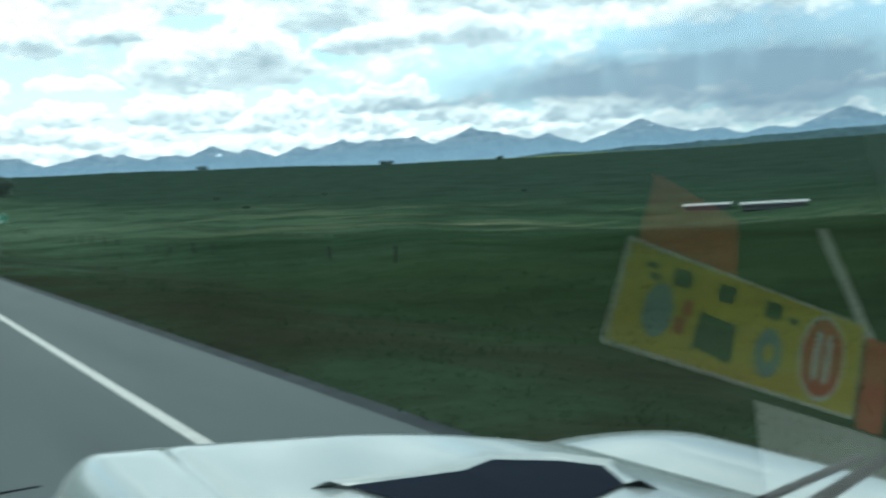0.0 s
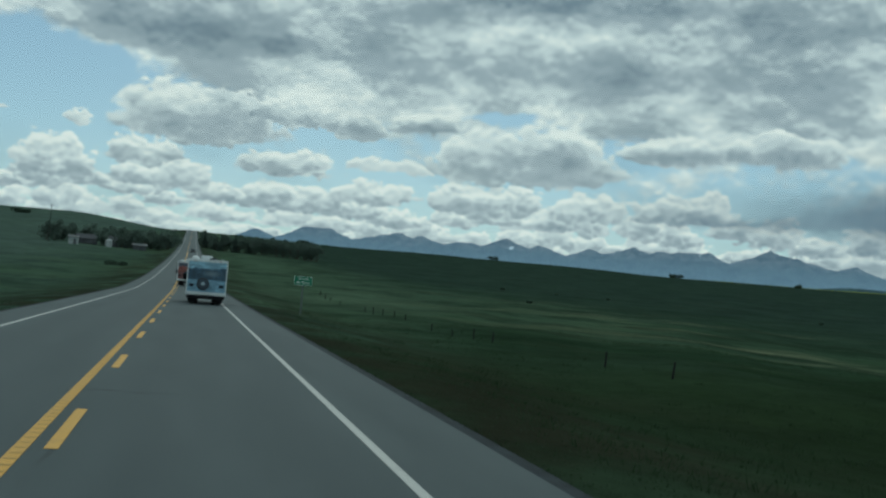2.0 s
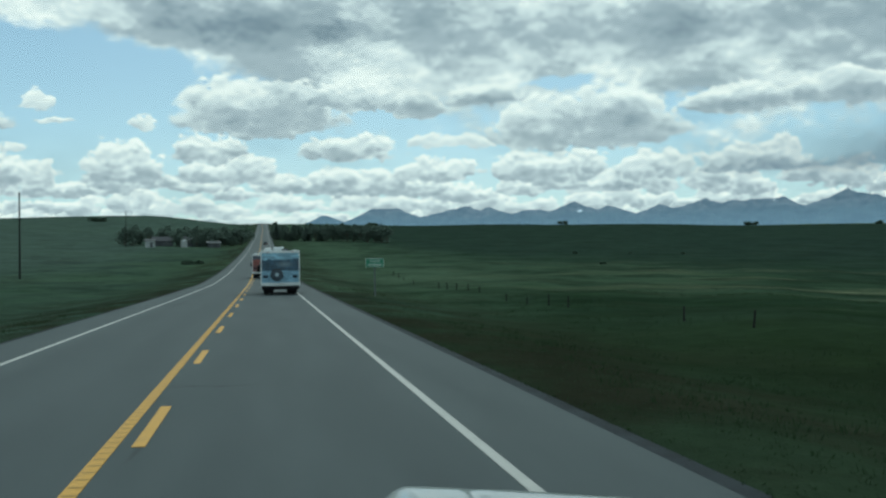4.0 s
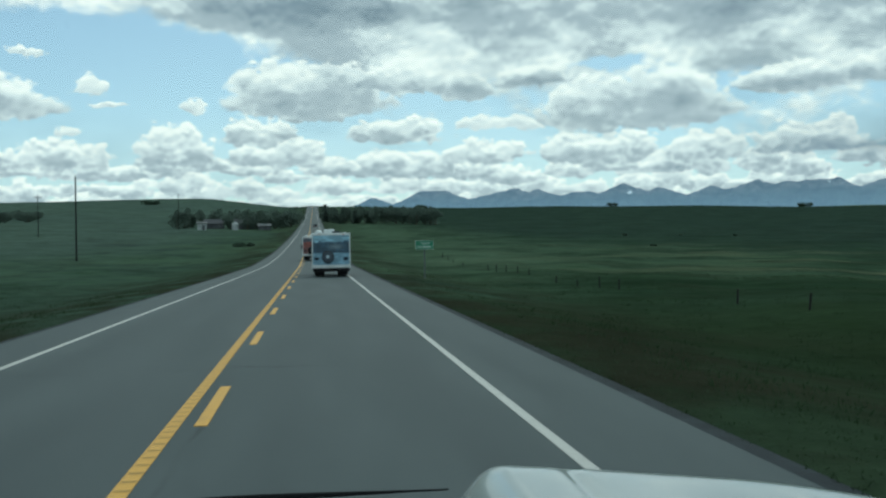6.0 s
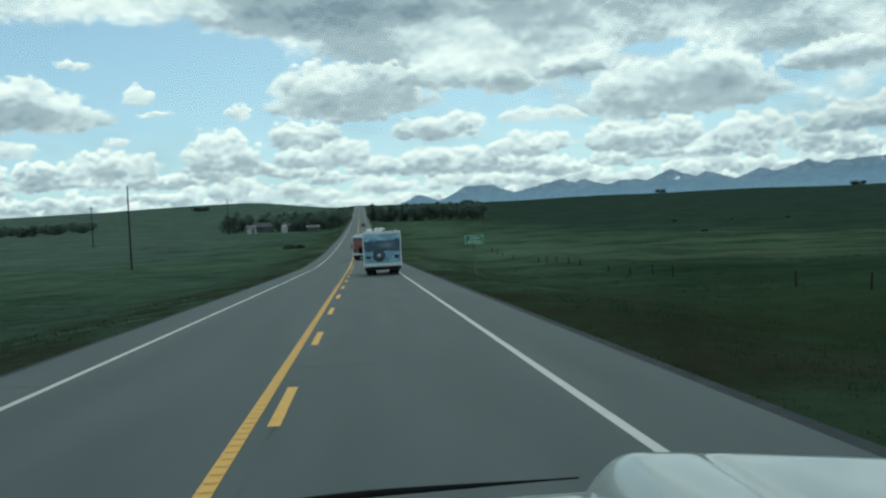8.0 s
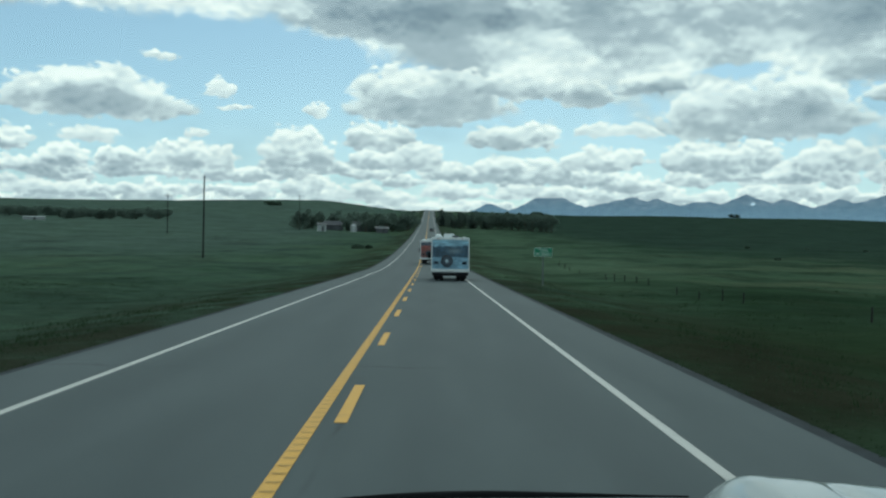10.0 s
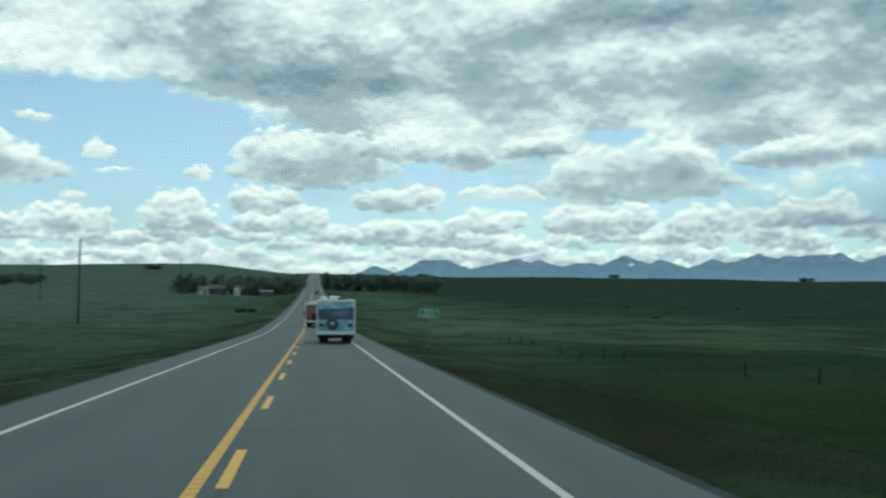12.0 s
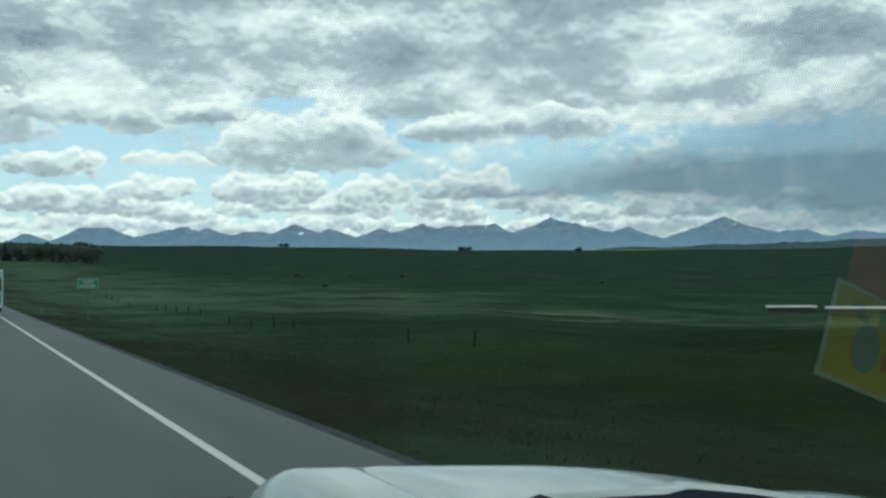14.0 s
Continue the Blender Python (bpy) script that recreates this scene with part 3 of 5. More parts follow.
def land(x, y):
    """The height of the ground beside the road."""
    x, y = np.asarray(x, float), np.asarray(y, float)
    r, a = np.hypot(x, y), np.degrees(np.arctan2(x, y))
    side = np.abs(x - CENTRE)
    wide = profile(np.where(y > -0.6 * np.abs(x), r, 0)) * np.interp(a, TURN_A, TURN_K)
    z = profile(y) + (wide - profile(y)) * step(side, 14, 130)
    edge = np.where(x > CENTRE, x - 4.35, -6.75 - x)
    z = z - 1.0 * step(edge, -0.5, 9.0) + 0.2 * step(edge, 10, 20)
    swell = 0.16 * np.sin(x * 0.19 + 1.3 + 0.5 * np.sin(y * 0.07)) * np.sin(y * 0.11 + 0.4) + 0.10 * np.sin(x * 0.43 - y * 0.21)
    broad = np.sin(x * 0.013 + 0.7) * np.sin(y * 0.009 + 2.0) + 0.5 * np.sin(x * 0.031 - y * 0.017)
    z = z + swell * step(edge, 3, 14) + 1.1 * broad * step(edge, 60, 260) * step(r, 120, 400)
    z = z - 2.4 * np.exp(-(((a - 46) / 15) ** 2)) * step(r, 45, 120) * step(r, 600, 250)
    return z - 0.25 * step(edge, 0.0, -0.6)


def graded(stops, grow, reach, first):
    out, d, v = list(stops), first, stops[-1]
    while v < reach:
        d *= grow
        v += d
        out.append(v)
    return out


GRID_X = sorted(set([round(v, 3) for v in graded(list(np.arange(-44, -7.4, 1.4)) + [-7.4, -6.75, -6.15, -3, 0, 3.75, 4.35, 4.9] + list(np.arange(6, 62, 1.4)), 1.09, 4900, 1.4)]
                    + [round(-v, 3) for v in graded([44.0], 1.1, 4900, 1.5)]))
GRID_Y = sorted(set([round(v, 3) for v in graded(list(np.arange(-20, 122, 2.0)), 1.04, 4900, 2.0)] + [round(-v, 3) for v in graded([20.0], 1.25, 4900, 3.0)]))
gx, gy = np.meshgrid(np.array(GRID_X), np.array(GRID_Y))
gz = land(gx, gy)
cols = len(GRID_X)
faces = [(j * cols + i, j * cols + i + 1, (j + 1) * cols + i + 1, (j + 1) * cols + i) for j in range(len(GRID_Y) - 1) for i in range(cols - 1)]
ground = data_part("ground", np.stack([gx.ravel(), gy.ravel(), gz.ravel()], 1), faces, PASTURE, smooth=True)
tagged(ground, "rolling green pasture with dry verges and straw-coloured grass", "ground", kind="structure")

ROAD_Y = [v for v in GRID_Y if -420 < v < 1900]


def strip(name, x0, x1, lift, mat, label, ys=None, ragged=0.0, drop=None, parent=None):
    """A long thin sheet laid along the road, with closed sides."""
    ys = ys or ROAD_Y
    rng = random.Random(len(name))
    verts, quads = [], []
    for y in ys:
        z = float(profile(y)) + lift
        a, b = x0 + rng.uniform(-ragged, ragged), x1 + rng.uniform(-ragged, ragged)
        low = z - 0.4 if drop is None else z - drop
        verts += [(a, y, low), (a, y, z), (b, y, z), (b, y, low)]
    for j in range(len(ys) - 1):
        for i in range(3):
            quads.append((4 * j + i, 4 * j + i + 1, 4 * j + i + 5, 4 * j + i + 4))
    ob = data_part(name, verts, quads, mat, parent)
    if label and not parent:
        tagged(ob, label, name.replace("_", " "), kind="structure")
    return ob


strip("road", -6.35, 3.95, 0.0, ASPHALT, "grey worn asphalt of a two-lane highway")
FINE_Y = list(np.arange(-20, 130, 1.0)) + [v for v in ROAD_Y if v > 131]
strip("gravel_shoulder_right", 3.6, 4.62, -0.045, GRAVEL, "dark loose gravel along the asphalt edge", FINE_Y, 0.18)
strip("gravel_shoulder_left", -6.85, -6.0, -0.045, GRAVEL, "dark loose gravel along the asphalt edge", FINE_Y, 0.12)
LINES = [v for v in ROAD_Y if v > -60]
strip("edge_line_right", 2.34, 2.46, 0.006, WHITE_LINE, "solid white painted line on the asphalt edge", LINES, 0.0, 0.006)
strip("edge_line_left", -5.03, -4.91, 0.006, WHITE_LINE, "solid white painted line on the asphalt edge", LINES, 0.0, 0.006)
strip("centre_line", -1.49, -1.34, 0.006, YELLOW_LINE, "solid yellow painted line between the lanes", LINES, 0.0, 0.006)

# milled grooves of the rumble strip under the centre line
grooves, gf = [], []
for i in range(330):
    y0 = -6 + 0.32 * i
    z0, k0 = float(profile(y0)) + 0.0085, len(grooves)
    grooves += [(-1.46, y0, z0), (-1.36, y0, z0), (-1.33, y0 + 0.07, z0), (-1.47, y0 + 0.07, z0)]
    gf.append((k0, k0 + 1, k0 + 2, k0 + 3))
tagged(data_part("rumble_strip", grooves, gf, GROOVE), "milled rumble grooves across the yellow centre line", "road marking", kind="stuff")

# broken yellow line beside the solid one
for i in range(-4, 44):
    y0 = 11.0 + 9.2 * i
    a, b = float(profile(y0)), float(profile(y0 + 3.1))
    v = [(-1.19, y0, a), (-1.05, y0, a), (-1.05, y0 + 3.1, b), (-1.19, y0 + 3.1, b)]
    v = [(x, y, z + 0.001) for x, y, z in v] + [(x, y, z + 0.007) for x, y, z in v]
    dash = data_part("lane_dash", v, [(4, 5, 6, 7), (0, 1, 5, 4), (1, 2, 6, 5), (2, 3, 7, 6), (3, 0, 4, 7)], YELLOW_LINE)
    tagged(dash, "worn yellow painted dash beside the solid centre line", "road marking", "yellow dashes of the centre line", "structure")

# ---- mountains ----
# heading and height angle of each summit, half width of its flat top, fall of its left and right sides (degrees a degree)
SUMMITS = [(0.2, 2.30, 0.25, 0.30, 0.30), (3.3, 2.83, 0.12, 0.52, 0.36), (6.5, 3.15, 0.5, 0.50, 0.30), (7.4, 3.16, 0.2, 0.4, 0.40), (11.47, 3.26, 0.12, 0.26, 0.40), (12.65, 3.18, 0.1, 0.45, 0.34),
           (15.2, 2.98, 0.5, 0.26, 0.20), (17.52, 3.43, 0.03, 0.42, 0.40), (19.5, 3.14, 0.12, 0.40, 0.36), (22.35, 3.12, 0.15, 0.36, 0.40), (24.69, 3.40, 0.1, 0.36, 0.34), (26.3, 3.26, 0.3, 0.3, 0.3), (28.0, 3.32, 0.9, 0.25, 0.42)]
SUMMITS += [(31.99, 3.67, 0.05, 0.46, 0.30), (33.3, 3.34, 0.15, 0.30, 0.40), (36.3, 3.06, 0.12, 0.36, 0.40), (41.46, 3.50, 0.15, 0.42, 0.40), (43.3, 2.85, 0.2, 0.35, 0.30), (45.3, 2.72, 0.6, 0.35, 0.35),
            (48.5, 2.60, 0.3, 0.25, 0.25), (52.1, 3.35, 0.2, 0.45, 0.40), (55.0, 2.9, 0.3, 0.3, 0.3), (60.5, 3.5, 0.5, 0.4, 0.4), (68.0, 3.2, 0.5, 0.3, 0.3)]


def ridge(a):
    """The height angle of the skyline at a heading."""
    top = max(e - (left if a < c else right) * max(0.0, abs(a - c) - w) ** 0.86 for c, e, w, left, right in SUMMITS)
    rough = 0.05 * noise.noise((a * 1.3, 3.1, 0)) + 0.05 * noise.noise((a * 4.1, 1.7, 0)) + 0.035 * noise.noise((a * 9.0, 0.3, 0))
    return max(top, 2.15 if a > 1.5 else 1.9) + rough


def range_mesh(name, a0, a1, step_a, radii, crest, height, mat, label):
    """A long range of far hills: slopes that climb from the plain to a skyline, with gullies."""
    verts, quads, rows = [], [], len(radii)
    count = int((a1 - a0) / step_a) + 1
    for i in range(count):
        a = a0 + i * step_a
        h = crest * math.tan(radians(height(a))) + 1.85
        for r, g in radii:
            x, y = r * math.sin(radians(a)), r * math.cos(radians(a))
            gully = 0.55 - 1.3 * abs(noise.noise((a * 0.9 + r * 0.0030, r * 0.0040, 2.0))) - 0.7 * abs(noise.noise((a * 1.7 - r * 0.0065, r * 0.008, 5.0))) + 0.25 * noise.noise((a * 2.4 + r * 0.01, r * 0.022, 9.0))
            spur = g + (0.30 * gully if 0 < g < 1 else 0)
            verts.append((x, y, 30 + (h - 30) * min(spur, 0.985 if g < 1 else 1.0)))
    for i in range(count - 1):
        for j in range(rows - 1):
            quads.append((i * rows + j, i * rows + j + 1, (i + 1) * rows + j + 1, (i + 1) * rows + j))
    return tagged(data_part(name, verts, quads, mat, smooth=True), label, "mountains", kind="structure")


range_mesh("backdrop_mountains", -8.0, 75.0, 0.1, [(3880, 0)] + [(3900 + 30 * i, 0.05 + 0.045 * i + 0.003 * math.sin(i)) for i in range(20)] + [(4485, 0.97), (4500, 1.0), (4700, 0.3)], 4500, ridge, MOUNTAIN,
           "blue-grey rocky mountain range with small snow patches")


def wooded(a):
    return 1.55 + 0.42 * float(step(a, 30, 38)) + 0.16 * noise.noise((a * 0.35, 8.0, 0)) + 0.05 * noise.noise((a * 2.5, 4.0, 0)) + 0.25 * float(step(a, 42, 52))


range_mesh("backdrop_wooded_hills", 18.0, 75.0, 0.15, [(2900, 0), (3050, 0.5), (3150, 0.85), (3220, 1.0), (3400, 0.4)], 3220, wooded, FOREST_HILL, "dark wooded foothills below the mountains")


# ---- plants ----
def ground_z(x, y):
    return float(land(x, y))


def crown_data(rng, blobs, count, size):
    """Many small tilted leaf clumps spread through the given balls (x, y, z, radius)."""
    verts, quads = [], []
    for _ in range(count):
        bx, by, bz, br = blobs[rng.randrange(len(blobs))]
        d = Vector((rng.gauss(0, 1), rng.gauss(0, 1), rng.gauss(0, 1))).normalized() * br * rng.uniform(0.45, 1.05)
        c = Vector((bx, by, bz)) + Vector((d.x, d.y, d.z * 0.85))
        q = Euler((rng.uniform(-1.2, 1.2), rng.uniform(-1.2, 1.2), rng.uniform(0, 6.28))).to_matrix()
        s, k = size * rng.uniform(0.6, 1.4), len(verts)
        for u, v, w in ((-1, -0.6, 0), (0.2, -0.9, 0.25), (1, 0.3, 0), (-0.1, 0.9, 0.2)):
            verts.append(c + q @ Vector((u * s, v * s, w * s)))
        quads.append((k, k + 1, k + 2, k + 3))
    return verts, quads


def broad_tree(seed, tall, wide):
    """A poplar or willow: tapered trunk with limbs, and an uneven crown of leaf clumps."""
    rng = random.Random(seed)
    tree = empty("tree")
    limbs = [rod((0, 0, -0.3), (0.1, 0.05, tall * 0.5), 0.22, 0.12, 7)]
    blobs = []
    for i in range(7):
        a, h = i * 2.4 + rng.uniform(-0.4, 0.4), tall * rng.uniform(0.30, 0.78)
        r = wide * rng.uniform(0.18, 0.42)
        tip = (math.cos(a) * r, math.sin(a) * r, h)
        limbs.append(rod((0, 0, h * 0.5), tip, 0.09, 0.03, 5))
        blobs.append((*tip, wide * rng.uniform(0.20, 0.34)))
    blobs += [(0, 0, tall * 0.84, wide * 0.2), (0.2, 0, tall * 0.5, wide * 0.36), (0, 0.3, tall * 0.2, wide * 0.3)]
    part("trunk", joined(*limbs), BARK, tree)
    verts, quads = crown_data(rng, blobs, 800, 0.34)
    data_part("crown", verts, quads, LEAF, tree)
    return tagged(tree, "leafy green broadleaf tree in a farm shelterbelt", "tree")


def spruce_tree(seed, tall):
    rng = random.Random(seed)
    tree = empty("tree")
    part("trunk", rod((0, 0, -0.3), (0, 0, tall * 0.97), 0.18, 0.02, 7), BARK, tree)
    verts, quads = [], []
    tiers = int(tall * 2.6)
    for i in range(tiers):
        h = tall * (0.06 + 0.92 * i / tiers)
        reach = (1 - h / tall) * tall * 0.23 + 0.15
        for j in range(9):
            a, r = j * 0.7 + i * 1.9 + rng.uniform(-0.3, 0.3), reach * rng.uniform(0.7, 1.15)
            c, s, k = math.cos(a), math.sin(a), len(verts)
            w = 0.16 + r * 0.22
            verts += [(0, 0, h + 0.25), (c * r * 0.6 - s * w, s * r * 0.6 + c * w, h - 0.02), (c * r, s * r, h - 0.25 * r - 0.1), (c * r * 0.6 + s * w, s * r * 0.6 - c * w, h - 0.02)]
            quads.append((k, k + 1, k + 2, k + 3))
    data_part("crown", verts, quads, NEEDLE, tree)
    return tagged(tree, "dark green spruce with a pointed crown", "tree")


def shrub(seed, wide, tall):
    rng = random.Random(seed)
    bush = empty("bush")
    part("stem", joined(*[rod((0, 0, -0.1), (rng.uniform(-0.4, 0.4) * wide, rng.uniform(-0.4, 0.4) * wide, tall * 0.6), 0.03, 0.01, 5) for _ in range(5)]), BARK, bush)
    blobs = [(rng.uniform(-0.5, 0.5) * wide, rng.uniform(-0.3, 0.3) * wide, tall * rng.uniform(0.25, 0.65), wide * rng.uniform(0.22, 0.36)) for _ in range(6)]
    blobs += [(0, 0, tall * 0.38, wide * 0.30), (wide * 0.22, 0, tall * 0.30, wide * 0.26), (-wide * 0.24, 0, tall * 0.30, wide * 0.26)]
    verts, quads = crown_data(rng, blobs, 420, 0.16 * max(1.0, tall / 1.6))
    data_part("foliage", verts, quads, SCRUB, bush)
    return tagged(bush, "low dark green bush in the pasture grass", "bush")


def spread(made, spots, group, rng):
    """Places the made variants, and copies of them, at the given headings and distances or x, y."""
    used = set()
    for i, (x, y) in enumerate(spots):
        src = made[i % len(made)]
        m = pose(x, y, ground_z(x, y) - 0.05, 0, 0, rng.uniform(0, 360))
        if src.name in used:
            copy_thing(src, m)
        else:
            src["group"] = group
            src.matrix_basis = m
            used.add(src.name)


def polar(a, r):
    return r * math.sin(radians(a)), r * math.cos(radians(a))


rng = random.Random(11)
# shelterbelt round the farm, left of the road
spots = [polar(a * 1.05 - 0.12 + rng.uniform(-0.12, 0.12), r + rng.uniform(-12, 12)) for a, r in
         [(-7.0, 440), (-6.75, 445), (-6.45, 452), (-6.15, 456), (-5.85, 462), (-5.0, 450), (-4.7, 452), (-4.4, 446), (-4.05, 452), (-3.75, 450), (-3.3, 440), (-2.9, 440), (-2.55, 436), (-2.2, 434), (-1.9, 432), (-1.6, 436), (-1.35, 440), (-1.1, 446), (-0.95, 470), (-2.7, 455), (-2.0, 452)]]
spread([broad_tree(1, 8.4, 7.0), broad_tree(2, 7.2, 6.2), broad_tree(3, 9.0, 7.6), broad_tree(4, 6.4, 5.6)], spots, "trees round the farm", rng)
# grove right of the road, spruces among poplars
grove = []
for i in range(34):
    a = 0.55 + 6.3 * i / 33 + rng.uniform(-0.1, 0.1)
    grove.append(polar(a, 560 - 2.0 * i + rng.uniform(-18, 18)))
spread([broad_tree(5, 9.6, 6.4), broad_tree(6, 9.0, 6.0), broad_tree(8, 8.2, 6.4), broad_tree(9, 7.6, 6.6)], [g for i, g in enumerate(grove) if i % 4 != 1 or i > 14], "trees of the roadside grove", rng)
spread([spruce_tree(1, 10.4), spruce_tree(2, 9.4)], [g for i, g in enumerate(grove) if i % 4 == 1 and i <= 14] + [polar(2.35, 530), polar(1.2, 552)], "spruces of the roadside grove", rng)
# trees far off on the left
spread([broad_tree(12, 5.4, 7.6), broad_tree(13, 4.4, 7.0)], [polar(-24.0 + 0.32 * i + rng.uniform(-0.1, 0.1), 560 + rng.uniform(-30, 60)) for i in range(30)], "trees of the far shelterbelt", rng)
# bushes on the skyline and in the pastures
spread([shrub(21, 9.0, 5.0), shrub(22, 7.0, 4.2)], [polar(16.9, 1120), polar(26.9, 1120), polar(27.2, 1125), polar(6.3, 1010), polar(6.0, 1000), polar(33.5, 1000), polar(-1.9, 700), polar(-2.4, 705), polar(-3.0, 712), polar(-3.6, 715), polar(-9.0, 900), polar(-8.7, 905)], "bushes on the far rise", rng)
low = []
while len(low) < 5:
    x, y = rng.uniform(40, 190), rng.uniform(130, 360)
    if x < 0.9 * y + 10:
        low.append((x, y))
spread([shrub(31, 1.2, 0.40), shrub(32, 0.9, 0.35), shrub(33, 1.5, 0.42)], low, "bushes in the right-hand pasture", rng)
spread([shrub(35, 2.2, 0.8), shrub(36, 3.0, 0.9)], [(-14.5, 236.0), (-17.0, 240.0)], "bushes in the left-hand pasture", rng)

# grass blades along both verges
tuft = np.random.RandomState(5)


def blades(count, x0, x1, y0, y1, tall):
    x = tuft.uniform(x0, x1, count)
    y = y0 + (y1 - y0) * tuft.uniform(0, 1, count) ** 1.5
    z = land(x, y)
    h = tall * tuft.uniform(0.5, 1.3, len(x))
    a = tuft.uniform(0, np.pi, len(x))
    w = 0.012 + 0.03 * h
    lean = np.stack([tuft.normal(0, 0.3, len(x)), tuft.normal(0, 1.6, len(x))], 1) * h[:, None]
    base = np.stack([x, y, z - 0.03], 1)
    d = np.stack([np.cos(a) * w, np.sin(a) * w, 0 * a], 1)
    tip = base + np.stack([lean[:, 0], lean[:, 1], h], 1)
    verts = np.stack([base - d, base + d, tip], 1).reshape(-1, 3)
    return verts, np.arange(len(verts)).reshape(-1, 3)


def tussocks(count, x0, x1, y0, y1, tall):
    """Blades gathered in clumps of uneven size."""
    cx, cy = tuft.uniform(x0, x1, count), y0 + (y1 - y0) * tuft.uniform(0, 1, count) ** 1.7
    keep = np.sin(cx * 0.31 + 1.7 * np.sin(cy * 0.13)) * np.sin(cy * 0.23 + 0.6 * np.sin(cx * 0.2)) + tuft.normal(0, 0.45, count) > 0.05
    cx, cy = cx[keep], cy[keep]
    each = 16
    size = tuft.uniform(0.10, 0.42, len(cx)).repeat(each)
    a, r = tuft.uniform(0, 2 * np.pi, len(cx) * each), size * np.sqrt(tuft.uniform(0, 1, len(cx) * each))
    x, y = cx.repeat(each) + r * np.cos(a), cy.repeat(each) + r * np.sin(a)
    h = tall * tuft.uniform(0.35, 1.2, len(x)) * (0.5 + size * 1.6)
    w = 0.010 + 0.035 * h
    turn = tuft.uniform(0, np.pi, len(x))
    base = np.stack([x, y, land(x, y) - 0.04], 1)
    d = np.stack([np.cos(turn) * w, np.sin(turn) * w, 0 * w], 1)
    tip = base + np.stack([np.cos(a) * 0.45 * h + 0.15 * h, np.sin(a) * 0.45 * h, h], 1)
    verts = np.stack([base - d, base + d, tip], 1).reshape(-1, 3)
    return verts, np.arange(len(verts)).reshape(-1, 3)


sets = [blades(9000, 4.2, 7.5, 4.0, 55.0, 0.06), blades(6000, -9.2, -6.65, 8.0, 55.0, 0.06), tussocks(9000, 5.5, 62.0, 4.0, 95.0, 0.15), tussocks(4000, -45.0, -7.6, 9.0, 90.0, 0.15)]
count, all_v, all_f = 0, [], []
for v, f in sets:
    all_v.append(v)
    all_f.append(f + count)
    count += len(v)
grass = data_part("grass", np.concatenate(all_v).tolist(), np.concatenate(all_f).tolist(), BLADE)
tagged(grass, "uncut green grass in tussocks beside the road", "grass", kind="stuff")

# ---- fence, sign and poles ----
fence = empty("pasture_fence")
tagged(fence, "line of weathered wooden posts along the pasture", "fence")
rng = random.Random(4)
post_meshes = []
for i in range(4):
    b = rod((0, 0, -0.3), (rng.uniform(-0.06, 0.06), rng.uniform(-0.05, 0.05), 0.50 + 0.09 * i), 0.05, 0.042, 8)
    bmesh.ops.bevel(b, geom=[e for e in b.edges if all(v.co.z > 0.4 for v in e.verts)], offset=0.015, segments=1, affect="EDGES")
    m = bpy.data.meshes.new("post")
    b.to_mesh(m)
    b.free()
    m.materials.append(OLD_WOOD)
    post_meshes.append(m)
for i in range(30):
    y = 20 + 5.6 * i + rng.uniform(-1.2, 1.2)
    if rng.random() < 0.35:
        continue
    x = 18.6 + 0.02 * i + rng.uniform(-0.1, 0.1)
    p = new("post", post_meshes[rng.randrange(4)])
    p.parent = fence
    p.matrix_basis = pose(x, y, ground_z(x, y), rng.uniform(-3, 3), rng.uniform(-3, 3), rng.uniform(0, 360))


def lettering(text, x, z, size, parent, mat):
    """Raised flat letters facing the traffic, as a mesh."""
    curve = bpy.data.curves.new("letters", "FONT")
    curve.body, curve.size, curve.align_x, curve.align_y, curve.extrude = text, size, "CENTER", "CENTER", 0.002
    tmp = bpy.data.objects.new("letters", curve)
    mesh = bpy.data.meshes.new_from_object(tmp)
    bpy.data.objects.remove(tmp)
    mesh.materials.clear()
    mesh.materials.append(mat)
    ob = new("lettering", mesh)
    ob.parent = parent
    ob.matrix_basis = pose(x, -0.024, z, 90, 0, 0)
    return ob


def road_sign(x, y, turn):
    """A green guide sign with a white rim, two lines of white letters and an arrow, on one steel post."""
    sign = empty("road_sign", x, y, ground_z(x, y), turn)
    tagged(sign, "green road name sign with white letters on a steel post", "road sign")
    part("post", block(-0.045, 0.045, 0.0, 0.07, -0.4, 2.78, 0.008), SIGN_POST, sign)
    w, h, c = 0.67, 0.32, 2.44

    def outline(a, b, r):
        pts = []
        for cx, cz, s in ((a - r, b - r, 0), (-a + r, b - r, 90), (-a + r, -b + r, 180), (a - r, -b + r, 270)):
            pts += [(cx + r * math.cos(radians(s + t)), c + cz + r * math.sin(radians(s + t))) for t in (0, 22, 45, 67, 90)]
        return pts
    rim = part("rim", slab(outline(w, h, 0.06), 0.012, Matrix.Translation((0, -0.016, 0))), SIGN_WHITE, sign, "white rim")
    board = part("board", slab(outline(w - 0.02, h - 0.02, 0.05), 0.004, Matrix.Translation((0, -0.021, 0))), SIGN_GREEN, sign)
    lettering("Crook", 0.02, c + 0.13, 0.27, sign, SIGN_WHITE)
    lettering("Road", 0.18, c - 0.14, 0.27, sign, SIGN_WHITE)
    arrow = [(-0.50, c - 0.14), (-0.40, c - 0.07), (-0.40, c - 0.115), (-0.20, c - 0.115), (-0.20, c - 0.165), (-0.40, c - 0.165), (-0.40, c - 0.21)]
    part("arrow", slab(arrow, 0.003, Matrix.Translation((0, -0.0245, 0))), SIGN_WHITE, sign, "white arrow pointing left")
    return sign


road_sign(8.2, 74.0, 3)


